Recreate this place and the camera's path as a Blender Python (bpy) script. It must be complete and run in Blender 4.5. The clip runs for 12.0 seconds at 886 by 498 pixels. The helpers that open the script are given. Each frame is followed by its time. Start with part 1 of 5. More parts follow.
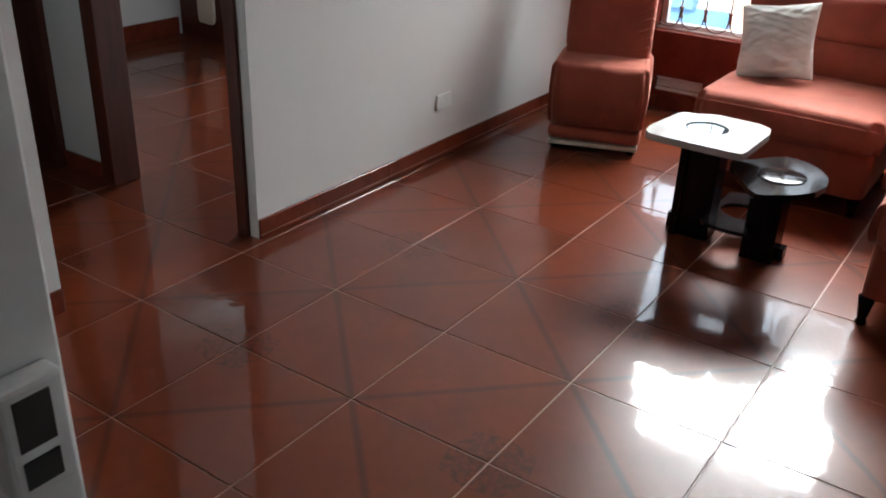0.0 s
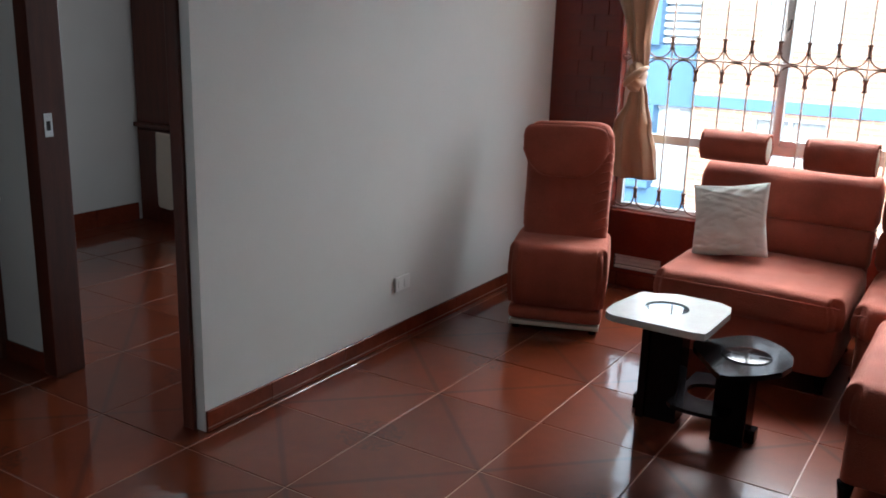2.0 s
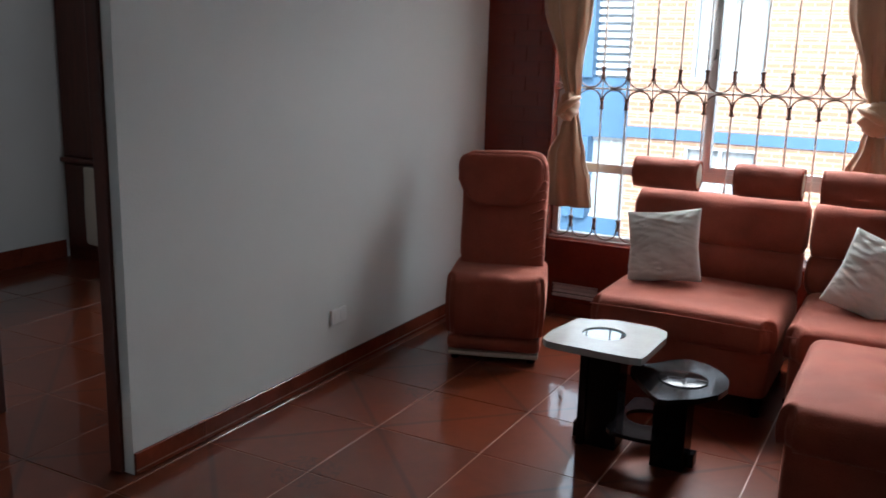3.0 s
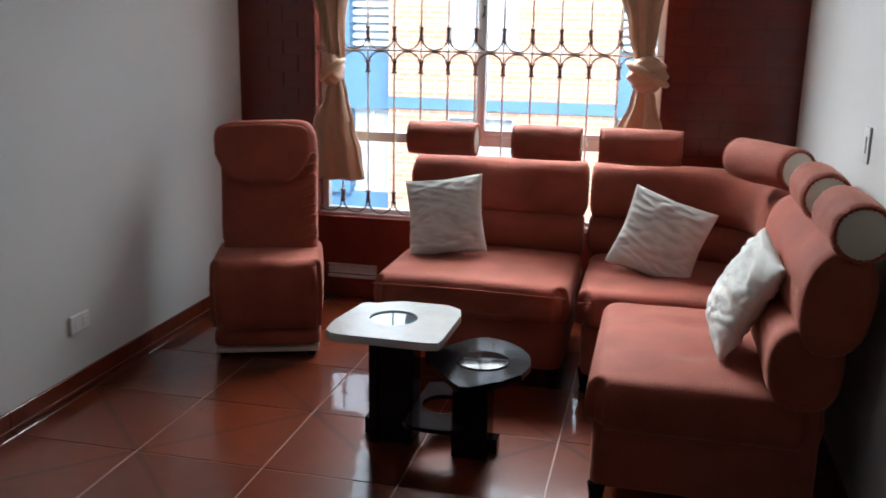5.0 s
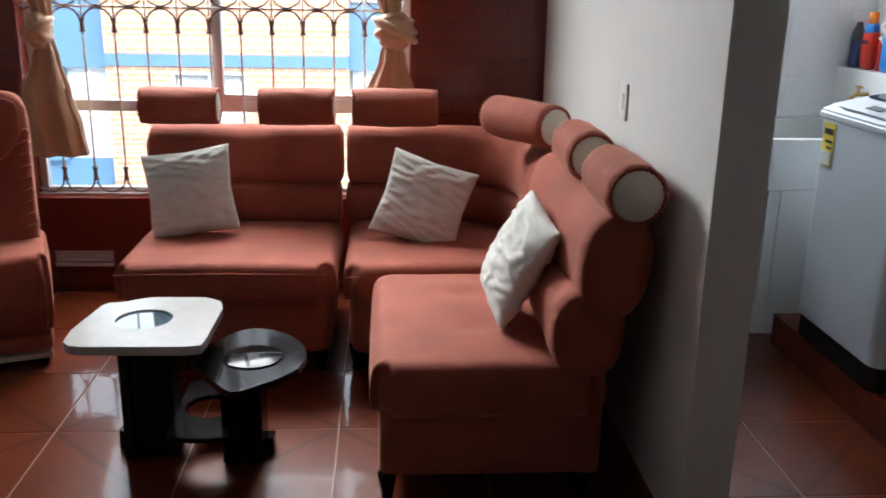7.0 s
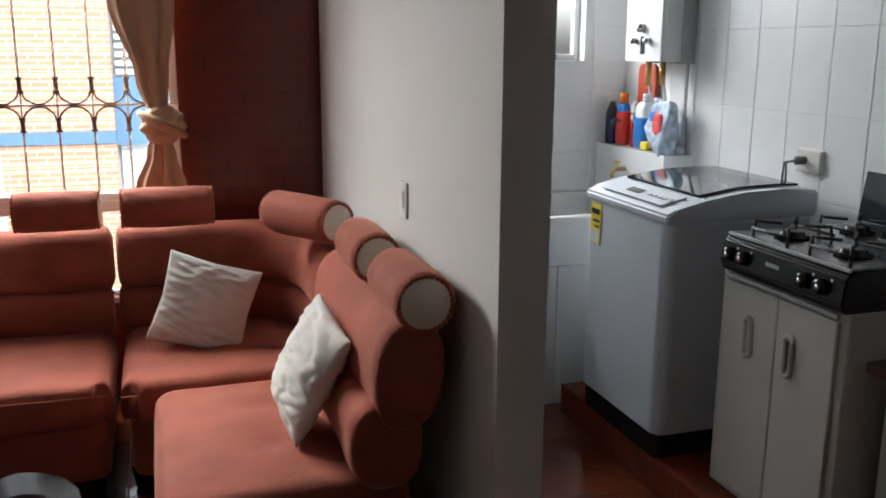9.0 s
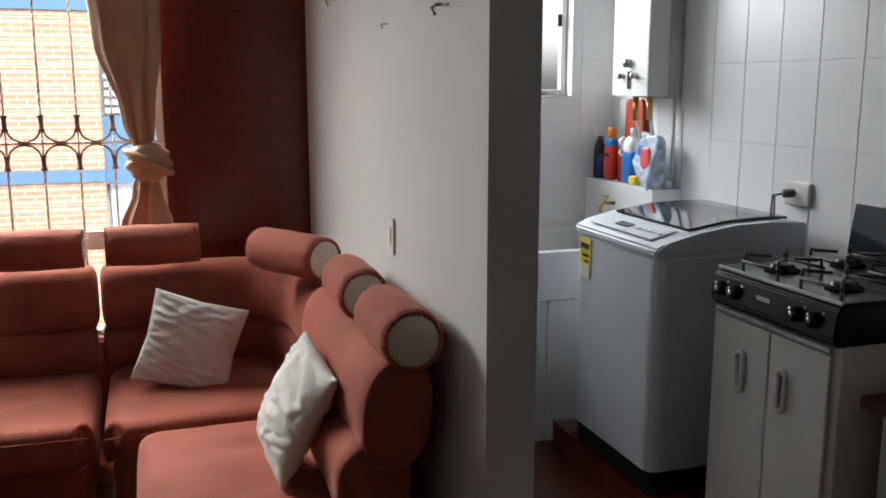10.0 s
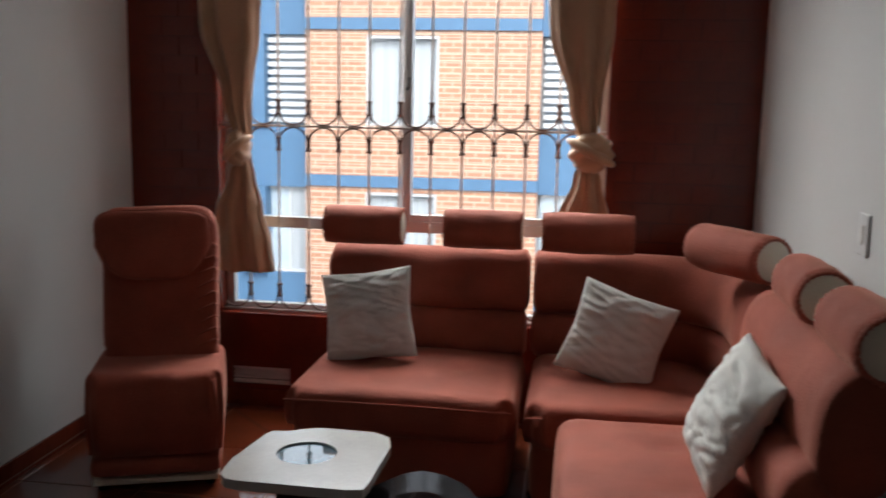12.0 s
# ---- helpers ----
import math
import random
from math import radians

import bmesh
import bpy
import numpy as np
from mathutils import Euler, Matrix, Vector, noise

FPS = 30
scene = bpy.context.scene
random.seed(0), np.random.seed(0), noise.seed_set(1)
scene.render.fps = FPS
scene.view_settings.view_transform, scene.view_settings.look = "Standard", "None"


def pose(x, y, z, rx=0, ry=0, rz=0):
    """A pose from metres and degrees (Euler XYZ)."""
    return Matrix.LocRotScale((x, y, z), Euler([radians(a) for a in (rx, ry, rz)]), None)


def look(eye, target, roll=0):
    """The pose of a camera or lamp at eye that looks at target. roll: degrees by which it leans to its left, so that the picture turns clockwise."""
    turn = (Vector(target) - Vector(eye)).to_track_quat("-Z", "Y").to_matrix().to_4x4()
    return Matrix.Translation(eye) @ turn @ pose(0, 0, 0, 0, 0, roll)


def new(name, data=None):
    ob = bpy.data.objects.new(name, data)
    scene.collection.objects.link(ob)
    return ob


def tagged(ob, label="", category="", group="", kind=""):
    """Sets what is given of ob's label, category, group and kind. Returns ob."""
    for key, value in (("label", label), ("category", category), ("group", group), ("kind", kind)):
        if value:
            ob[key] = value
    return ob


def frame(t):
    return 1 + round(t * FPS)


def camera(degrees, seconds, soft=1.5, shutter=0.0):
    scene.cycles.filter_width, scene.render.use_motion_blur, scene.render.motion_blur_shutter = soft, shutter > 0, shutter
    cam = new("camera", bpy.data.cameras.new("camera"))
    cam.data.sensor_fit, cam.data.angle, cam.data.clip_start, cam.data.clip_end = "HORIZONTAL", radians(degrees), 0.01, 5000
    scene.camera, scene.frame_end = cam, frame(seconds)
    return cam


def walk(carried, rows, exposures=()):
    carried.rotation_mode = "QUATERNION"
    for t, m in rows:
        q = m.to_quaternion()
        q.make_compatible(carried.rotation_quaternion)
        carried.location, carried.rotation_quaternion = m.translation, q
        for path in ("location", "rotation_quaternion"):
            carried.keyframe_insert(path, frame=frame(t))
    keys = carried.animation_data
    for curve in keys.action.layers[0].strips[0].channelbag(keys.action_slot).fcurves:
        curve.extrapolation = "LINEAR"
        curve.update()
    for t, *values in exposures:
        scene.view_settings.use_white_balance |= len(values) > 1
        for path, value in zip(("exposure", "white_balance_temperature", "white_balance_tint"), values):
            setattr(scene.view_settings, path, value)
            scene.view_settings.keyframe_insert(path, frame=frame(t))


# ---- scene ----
LENS, SECONDS = 52.7, 12.0
cam = camera(LENS, SECONDS, soft=1.7, shutter=0.3)
PATH = [
    (0, (-0.134, 0.135, 1.478), (-1.137, 1.625, 0.598), 2.2),
    (0.5, (-0.155, 0.185, 1.470), (-1.172, 1.727, 0.701), 2.2),
    (1, (-0.168, 0.212, 1.468), (-1.2, 1.79, 0.802), 2.1),
    (1.5, (-0.174, 0.216, 1.457), (-1.212, 1.831, 0.895), 1.8),
    (2, (-0.163, 0.243, 1.475), (-1.191, 1.88, 0.963), 1.8),
    (2.5, (-0.162, 0.249, 1.468), (-1.157, 1.92, 1.002), 1.8),
    (3, (-0.161, 0.28, 1.454), (-1.087, 1.999, 1.018), 1.6),
    (3.5, (-0.175, 0.328, 1.442), (-1.009, 2.095, 1.015), 1.6),
    (5.5, (-0.385, 0.721, 1.36), (-0.69, 2.635, 0.867), 1.0),
    (6, (-0.427, 0.774, 1.356), (-0.606, 2.698, 0.84), 1.0),
    (6.5, (-0.449, 0.809, 1.362), (-0.481, 2.731, 0.81), 1.0),
    (7, (-0.43, 0.86, 1.394), (-0.297, 2.773, 0.825), 1.1),
    (7.5, (-0.427, 0.909, 1.426), (-0.164, 2.809, 0.859), 1.0),
    (9.5, (-0.4, 0.959, 1.522), (0.232, 2.816, 1.129), 0.1),
    (10, (-0.393, 0.974, 1.507), (0.228, 2.841, 1.146), -0.0),
    (10.5, (-0.396, 0.997, 1.476), (0.148, 2.893, 1.145), -0.2),
    (11, (-0.4, 1.062, 1.435), (-0.057, 3.009, 1.13), 0.2),
    (11.5, (-0.426, 1.111, 1.4), (-0.371, 3.087, 1.094), 0.6),
    (12, (-0.457, 1.13, 1.361), (-0.732, 3.086, 1.051), 1.2),
]
walk(cam, [(t, look(eye, target, roll)) for t, eye, target, roll in PATH], [
    (0, 1.95, 6000, 5), (0.5, 2.05, 5900, 5), (1, 2.15, 5850, 5), (1.5, 1.95, 5800, 5), (2, 1.45, 5800, 4), (2.5, 1.0, 5750, 4), (3.5, 0.95, 5750, 4),
    (5.5, 1.1, 5800, 5), (6.5, 1.1, 5900, 6), (7.5, 1.1, 6200, 7), (9.5, 0.75, 6400, 9), (10.5, 0.65, 6400, 9), (11.2, 0.5, 6400, 8), (12, 0.3, 6200, 8)])

# world and light
world = bpy.data.worlds.new("world")
scene.world = world
world.use_nodes = True
wn = world.node_tree
sky = wn.nodes.new("ShaderNodeTexSky")
sky.sky_type, sky.sun_disc = "NISHITA", False
sky.sun_elevation, sky.sun_rotation = radians(42), radians(166)
sky.dust_density, sky.air_density = 4.0, 1.0
overcast = wn.nodes.new("ShaderNodeHueSaturation")
overcast.inputs["Saturation"].default_value, overcast.inputs["Value"].default_value = 0.22, 3.0
wn.links.new(sky.outputs[0], overcast.inputs["Color"])
wn.links.new(overcast.outputs[0], wn.nodes["Background"].inputs[0])
wn.nodes["Background"].inputs[1].default_value = 0.15
sun = new("sun", bpy.data.lights.new("sun", "SUN"))
sun.data.energy, sun.data.angle, sun.data.color = 0.8, radians(12), (1.0, 0.96, 0.9)
sun.matrix_world = look((3, -10, 14), (-2, 10, 0))


def area(name, eye, target, w, h, power, color=(1, 1, 1), spread=180):
    ob = new(name, bpy.data.lights.new(name, "AREA"))
    ob.data.shape, ob.data.size, ob.data.size_y = "RECTANGLE", w, h
    ob.data.energy, ob.data.color = power, color
    ob.data.spread = radians(spread)
    ob.matrix_world = look(eye, target)
    return ob


area("window_light", (-1.4, 5.5, 2.42), (-0.2, 3.6, 0.5), 1.7, 1.0, 46, (1.0, 0.965, 0.92), 120)
area("kitchen_window_light", (0.85, 5.5, 2.2), (1.45, 3.2, 0.6), 1.3, 0.9, 18, (0.97, 0.985, 1.0), 135)
area("hall_light", (-4.25, 6.15, 1.6), (-4.25, 0, 0.6), 1.2, 1.2, 38, (0.97, 0.98, 1.0))


# materials
def mat(name, base, rough=0.6, metal=0.0, vary=0.15, scale=6.0, bump=0.1, grain=80.0, coat=0.0, spec=0.5, sheen=0.0, stretch=(1, 1, 1)):
    m = bpy.data.materials.new(name)
    m.use_nodes = True
    nt = m.node_tree
    b = nt.nodes["Principled BSDF"]
    co = nt.nodes.new("ShaderNodeTexCoord")
    mp = nt.nodes.new("ShaderNodeMapping")
    mp.inputs["Scale"].default_value = stretch
    nt.links.new(co.outputs["Object"], mp.inputs[0])
    n1 = nt.nodes.new("ShaderNodeTexNoise")
    n1.inputs["Scale"].default_value, n1.inputs["Detail"].default_value = scale, 5
    n2 = nt.nodes.new("ShaderNodeTexNoise")
    n2.inputs["Scale"].default_value, n2.inputs["Detail"].default_value = grain, 3
    for n in (n1, n2):
        nt.links.new(mp.outputs[0], n.inputs["Vector"])
    ramp = nt.nodes.new("ShaderNodeValToRGB")
    ramp.color_ramp.elements[0].position, ramp.color_ramp.elements[1].position = 0.3, 0.7
    lo, hi = [max(0, c * (1 - vary)) for c in base], [min(1, c * (1 + vary)) for c in base]
    ramp.color_ramp.elements[0].color, ramp.color_ramp.elements[1].color = (*lo, 1), (*hi, 1)
    mix = nt.nodes.new("ShaderNodeMath")
    mix.operation = "MULTIPLY_ADD"
    mix.inputs[1].default_value, mix.inputs[2].default_value = 0.7, 0.0
    add = nt.nodes.new("ShaderNodeMath")
    add.operation = "MULTIPLY_ADD"
    add.inputs[1].default_value = 0.3
    nt.links.new(n1.outputs[0], mix.inputs[0])
    nt.links.new(n2.outputs[0], add.inputs[0])
    nt.links.new(mix.outputs[0], add.inputs[2])
    nt.links.new(add.outputs[0], ramp.inputs[0])
    nt.links.new(ramp.outputs[0], b.inputs["Base Color"])
    b.inputs["Roughness"].default_value, b.inputs["Metallic"].default_value = rough, metal
    b.inputs["Coat Weight"].default_value, b.inputs["Coat Roughness"].default_value = coat, 0.035
    b.inputs["Specular IOR Level"].default_value = spec
    b.inputs["Sheen Weight"].default_value = sheen
    if bump:
        bp = nt.nodes.new("ShaderNodeBump")
        bp.inputs["Strength"].default_value, bp.inputs["Distance"].default_value = bump, 0.01
        nt.links.new(n2.outputs[0], bp.inputs["Height"])
        nt.links.new(bp.outputs[0], b.inputs["Normal"])
    return m



def tile_material():
    """Glazed red tile, 0.45 m: a dark band along one diagonal, a hatched motif at one corner."""
    m = mat("floor_tile", (0.115, 0.0215, 0.0065), 0.3, vary=0.18, scale=5, bump=0.0, grain=22, spec=0.16, coat=1.0)
    m.node_tree.nodes["Principled BSDF"].inputs["Coat IOR"].default_value = 1.53
    nt = m.node_tree
    b = nt.nodes["Principled BSDF"]
    base = b.inputs["Base Color"].links[0].from_socket
    co = nt.nodes.new("ShaderNodeTexCoord")
    sep = nt.nodes.new("ShaderNodeSeparateXYZ")
    nt.links.new(co.outputs["Object"], sep.inputs[0])

    def op(kind, a, c=0.0):
        n = nt.nodes.new("ShaderNodeMath")
        n.operation = kind
        for i, v in enumerate((a, c)):
            if isinstance(v, (int, float)):
                n.inputs[i].default_value = v
            else:
                nt.links.new(v, n.inputs[i])
        return n.outputs[0]

    x, y = sep.outputs[0], sep.outputs[1]
    diag = op("ABSOLUTE", op("ADD", x, y))
    band = op("MINIMUM", op("MAXIMUM", op("SUBTRACT", 1.4, op("DIVIDE", diag, 0.016)), 0.0), 1.0)
    cx, cy = op("SUBTRACT", 0.225, x), op("SUBTRACT", 0.225, y)
    reach = op("LESS_THAN", op("ADD", op("MAXIMUM", cx, cy), op("MULTIPLY", op("MINIMUM", cx, cy), 0.25)), 0.115)
    leafy = nt.nodes.new("ShaderNodeTexNoise")
    leafy.inputs["Scale"].default_value, leafy.inputs["Detail"].default_value = 52, 2
    nt.links.new(co.outputs["Object"], leafy.inputs["Vector"])
    print_mask = op("MULTIPLY", reach, op("MINIMUM", op("MAXIMUM", op("MULTIPLY", op("SUBTRACT", leafy.outputs[0], 0.36), 3.5), 0.0), 1.0))
    dark = op("MAXIMUM", op("MULTIPLY", band, 0.5), op("MULTIPLY", print_mask, 0.65))
    ripple = nt.nodes.new("ShaderNodeTexNoise")
    ripple.inputs["Scale"].default_value, ripple.inputs["Detail"].default_value = 15, 1
    nt.links.new(co.outputs["Object"], ripple.inputs["Vector"])
    wavy = nt.nodes.new("ShaderNodeBump")
    wavy.inputs["Strength"].default_value, wavy.inputs["Distance"].default_value = 0.3, 0.002
    nt.links.new(ripple.outputs[0], wavy.inputs["Height"])
    nt.links.new(wavy.outputs[0], b.inputs["Coat Normal"])
    b.inputs["Coat Roughness"].default_value = 0.06
    info = nt.nodes.new("ShaderNodeObjectInfo")
    hsv = nt.nodes.new("ShaderNodeHueSaturation")
    nt.links.new(base, hsv.inputs["Color"])
    nt.links.new(op("ADD", op("MULTIPLY", info.outputs["Random"], 0.25), 0.88), hsv.inputs["Value"])
    mx = nt.nodes.new("ShaderNodeMix")
    mx.data_type = "RGBA"
    nt.links.new(dark, mx.inputs["Factor"])
    nt.links.new(hsv.outputs[0], mx.inputs[6])
    mx.inputs[7].default_value = (0.03, 0.010, 0.007, 1)
    nt.links.new(mx.outputs[2], b.inputs["Base Color"])
    return m


WALL = mat("wall_paint", (0.61, 0.615, 0.60), 0.75, vary=0.03, scale=2, bump=0.08, grain=120)
# wall paint darkened to cut bounced light, for the unseen entrance walls only
DIM = mat("bounce_cut_paint", (0.22, 0.2, 0.18), 0.8, vary=0.06, scale=2)
CEIL = mat("ceiling_paint", (0.6, 0.59, 0.57), 0.8, vary=0.02)
TILE = tile_material()
SKIRT = mat("skirting_tile", (0.14, 0.028, 0.014), 0.18, vary=0.35, scale=8, bump=0.03, grain=40)
GROUT = mat("grout", (0.25, 0.125, 0.085), 0.5, vary=0.15)
BRICK = mat("painted_brick", (0.14, 0.017, 0.008), 0.2, vary=0.2, scale=6, bump=0.15, grain=60)
WOOD = mat("dark_wood", (0.075, 0.017, 0.009), 0.35, vary=0.4, scale=5, bump=0.08, grain=60, stretch=(6, 6, 0.6))
CORAL = mat("coral_velvet", (0.29, 0.068, 0.04), 0.8, vary=0.26, scale=7, bump=0.3, grain=200, sheen=0.45, spec=0.3)
CORAL.node_tree.nodes["Principled BSDF"].inputs["Sheen Tint"].default_value = (1.0, 0.55, 0.42, 1)
CORAL.node_tree.nodes["Principled BSDF"].inputs["Sheen Roughness"].default_value = 0.35
CREAM = mat("cream_cloth", (0.6, 0.55, 0.46), 0.9, vary=0.06, bump=0.3, grain=300)
CUSH = mat("cushion_linen", (0.68, 0.69, 0.655), 0.9, vary=0.05, bump=0.35, grain=260)
BLACKWOOD = mat("black_wood", (0.007, 0.006, 0.007), 0.12, vary=0.3, spec=0.4, bump=0.0, grain=60)
BLACKWOOD.node_tree.nodes["Principled BSDF"].inputs["IOR"].default_value = 1.22
STONE = mat("pale_tabletop", (0.47, 0.47, 0.45), 0.16, vary=0.08, scale=12)
WHITEP = mat("white_enamel", (0.68, 0.69, 0.68), 0.35, vary=0.02, bump=0.03)
WHITET = mat("white_tile", (0.76, 0.77, 0.775), 0.24, vary=0.03, scale=4, bump=0.02, grain=10)
GREYP = mat("grey_plastic", (0.56, 0.60, 0.655), 0.35, vary=0.03, bump=0.02)
BLACKP = mat("black_enamel", (0.01, 0.01, 0.012), 0.25, vary=0.2, bump=0.02)
STEEL = mat("steel", (0.55, 0.55, 0.56), 0.25, 1.0, vary=0.1, bump=0.03)
IRON_DARK = mat("worn_iron", (0.16, 0.10, 0.08), 0.5, vary=0.3)
IRON = mat("painted_iron", (0.62, 0.58, 0.55), 0.45, vary=0.1)
ALU = mat("aluminium", (0.6, 0.6, 0.6), 0.4, 0.6, vary=0.06)
CURTAIN = mat("curtain_satin", (0.45, 0.27, 0.155), 0.5, vary=0.15, scale=5, bump=0.15, grain=200, sheen=0.3)
FBRICK = mat("facade_brick", (0.38, 0.195, 0.12), 0.85, vary=0.15, scale=3)
fb = FBRICK.node_tree
bt_ = fb.nodes.new("ShaderNodeTexBrick")
fc, fs, fj = fb.nodes.new("ShaderNodeTexCoord"), fb.nodes.new("ShaderNodeSeparateXYZ"), fb.nodes.new("ShaderNodeCombineXYZ")
fb.links.new(fc.outputs["Object"], fs.inputs[0])
fb.links.new(fs.outputs[0], fj.inputs[0])
fb.links.new(fs.outputs[2], fj.inputs[1])
fb.links.new(fj.outputs[0], bt_.inputs["Vector"])
fb.links.new(fb.nodes["Principled BSDF"].inputs["Base Color"].links[0].from_socket, bt_.inputs["Color1"])
for k_, v_ in (("Color2", (0.33, 0.17, 0.11, 1)), ("Mortar", (0.5, 0.36, 0.27, 1)), ("Scale", 1.0), ("Mortar Size", 0.012), ("Brick Width", 0.26), ("Row Height", 0.1), ("Mortar Smooth", 0.2)):
    bt_.inputs[k_].default_value = v_
fb.links.new(bt_.outputs[0], fb.nodes["Principled BSDF"].inputs["Base Color"])
FMORTAR = mat("facade_mortar", (0.44, 0.33, 0.26), 0.85, vary=0.05)
FBLUE = mat("facade_blue", (0.06, 0.135, 0.24), 0.6, vary=0.08)
FWHITE = mat("facade_white", (0.45, 0.47, 0.49), 0.6, vary=0.05)
FGLASS = mat("facade_glass", (0.35, 0.42, 0.48), 0.1, vary=0.1, bump=0)


GLASS = bpy.data.materials.new("clear_glass")
GLASS.use_nodes = True
GLASS.node_tree.nodes["Principled BSDF"].inputs["Transmission Weight"].default_value = 1.0
GLASS.node_tree.nodes["Principled BSDF"].inputs["Roughness"].default_value = 0.02
GLASS.node_tree.nodes["Principled BSDF"].inputs["IOR"].default_value = 1.1
SMOKE = mat("smoked_glass", (0.02, 0.026, 0.032), 0.06, vary=0.05, bump=0, spec=0.7)
TGLASS = mat("table_glass", (0.10, 0.17, 0.21), 0.02, vary=0.05, bump=0, spec=0.9, coat=1.0)
TGLASS.node_tree.nodes["Principled BSDF"].inputs["Coat IOR"].default_value = 1.65
BLUEP = mat("blue_plastic", (0.02, 0.16, 0.5), 0.3, vary=0.1)
NAVY = mat("navy_liquid", (0.01, 0.02, 0.08), 0.2, vary=0.1)
REDP = mat("red_plastic", (0.5, 0.03, 0.015), 0.3, vary=0.1)
ORANGE = mat("orange_plastic", (0.75, 0.22, 0.02), 0.35, vary=0.05)
YELLOW = mat("yellow_label", (0.8, 0.62, 0.05), 0.5, vary=0.05)
INK = mat("ink", (0.02, 0.02, 0.02), 0.6, vary=0.0, bump=0)
HOB = mat("dark_hob", (0.13, 0.13, 0.14), 0.22, 0.9, vary=0.15, bump=0.02)
CORD = mat("grey_rubber_and_recess_shade", (0.12, 0.12, 0.125), 0.5)
BRASS = mat("brass", (0.5, 0.33, 0.12), 0.3, 1.0, vary=0.1)
BAG = mat("plastic_bag", (0.42, 0.5, 0.62), 0.15, vary=0.5, scale=26, bump=0.3, grain=40)
PINK = mat("pink_print", (0.6, 0.1, 0.09), 0.2, vary=0.3, scale=20)
ENAM = mat("cabinet_enamel", (0.62, 0.6, 0.56), 0.4, vary=0.03, bump=0.02)
MATTRED = mat("red_board", (0.4, 0.05, 0.02), 0.5, vary=0.1)
NETC = mat("net_curtain", (0.33, 0.36, 0.385), 0.8, vary=0.25, scale=1, stretch=(14, 14, 0.2))


# mesh helpers
def box(bm, x0, y0, z0, x1, y1, z1, m=None):
    v = [bm.verts.new((x, y, z)) for x in (x0, x1) for y in (y0, y1) for z in (z0, z1)]
    for f in ((0, 1, 3, 2), (4, 6, 7, 5), (0, 4, 5, 1), (2, 3, 7, 6), (0, 2, 6, 4), (1, 5, 7, 3)):
        bm.faces.new([v[i] for i in f])
    if m is not None:
        bmesh.ops.transform(bm, matrix=m, verts=v)
    return v


def bevel(bm, w=0.005, seg=2):
    bmesh.ops.bevel(bm, geom=bm.edges[:], offset=w, segments=seg, profile=0.5, affect="EDGES", clamp_overlap=True)
    return bm


def mesh_of(bm, name, material, smooth=False):
    bmesh.ops.recalc_face_normals(bm, faces=bm.faces)
    me = bpy.data.meshes.new(name)
    bm.to_mesh(me)
    bm.free()
    for m in material if isinstance(material, (list, tuple)) else [material]:
        me.materials.append(m)
    if smooth:
        for p in me.polygons:
            p.use_smooth = True
    return me


def part(name, bm, material, parent=None, label="", smooth=False, m=None):
    ob = new(name, mesh_of(bm, name, material, smooth))
    if parent is not None:
        ob.parent = parent
    if m is not None:
        ob.matrix_basis = m
    if label:
        tagged(ob, label)
    return ob


def cube(name, a, b, material, parent=None, label="", bev=0.0, seg=2, smooth=False, m=None):
    bm = bmesh.new()
    box(bm, *a, *b)
    if bev:
        bevel(bm, bev, seg)
    return part(name, bm, material, parent, label, smooth, m)


def thing(name, label, category, group="", m=None):
    ob = new(name)
    if m is not None:
        ob.matrix_basis = m
    return tagged(ob, label, category, group)


def struct(name, a, b, material, label="", category="wall"):
    return tagged(cube(name, a, b, material), label or name.replace("_", " "), category, kind="structure")


def sgnpow(v, e):
    return math.copysign(abs(v) ** e, v)


def soft_bm(c, s, e1=0.35, e2=0.35, nu=28, nv=18, wob=0.0, seed=0.0, bm=None, fn=None):
    """A rounded block (superellipsoid) with centre c and half sizes s."""
    bm = bm or bmesh.new()
    rings = []
    for j in range(nv + 1):
        v = -math.pi / 2 + math.pi * j / nv
        ring = []
        for i in range(nu):
            u = 2 * math.pi * i / nu
            cv, sv = sgnpow(math.cos(v), e1), sgnpow(math.sin(v), e1)
            p = Vector((cv * sgnpow(math.cos(u), e2), cv * sgnpow(math.sin(u), e2), sv))
            if fn:
                p = fn(p)
            p = Vector((c[0] + p.x * s[0], c[1] + p.y * s[1], c[2] + p.z * s[2]))
            if wob:
                p += wob * noise.noise_vector(p * 9 + Vector((seed, 0, 0)))
            ring.append(p)
            if j in (0, nv):
                break
        rings.append([bm.verts.new(p) for p in ring])
    for a, b in zip(rings, rings[1:]):
        for i in range(nu):
            k = (i + 1) % nu
            if len(a) == 1:
                bm.faces.new((a[0], b[k], b[i]))
            elif len(b) == 1:
                bm.faces.new((a[i], a[k], b[0]))
            else:
                bm.faces.new((a[i], a[k], b[k], b[i]))
    return bm


def soft(name, c, s, material, parent=None, label="", e1=0.35, e2=0.35, wob=0.0, seed=0.0, m=None, fn=None):
    return part(name, soft_bm(c, s, e1, e2, wob=wob, seed=seed, fn=fn), material, parent, label, True, m)


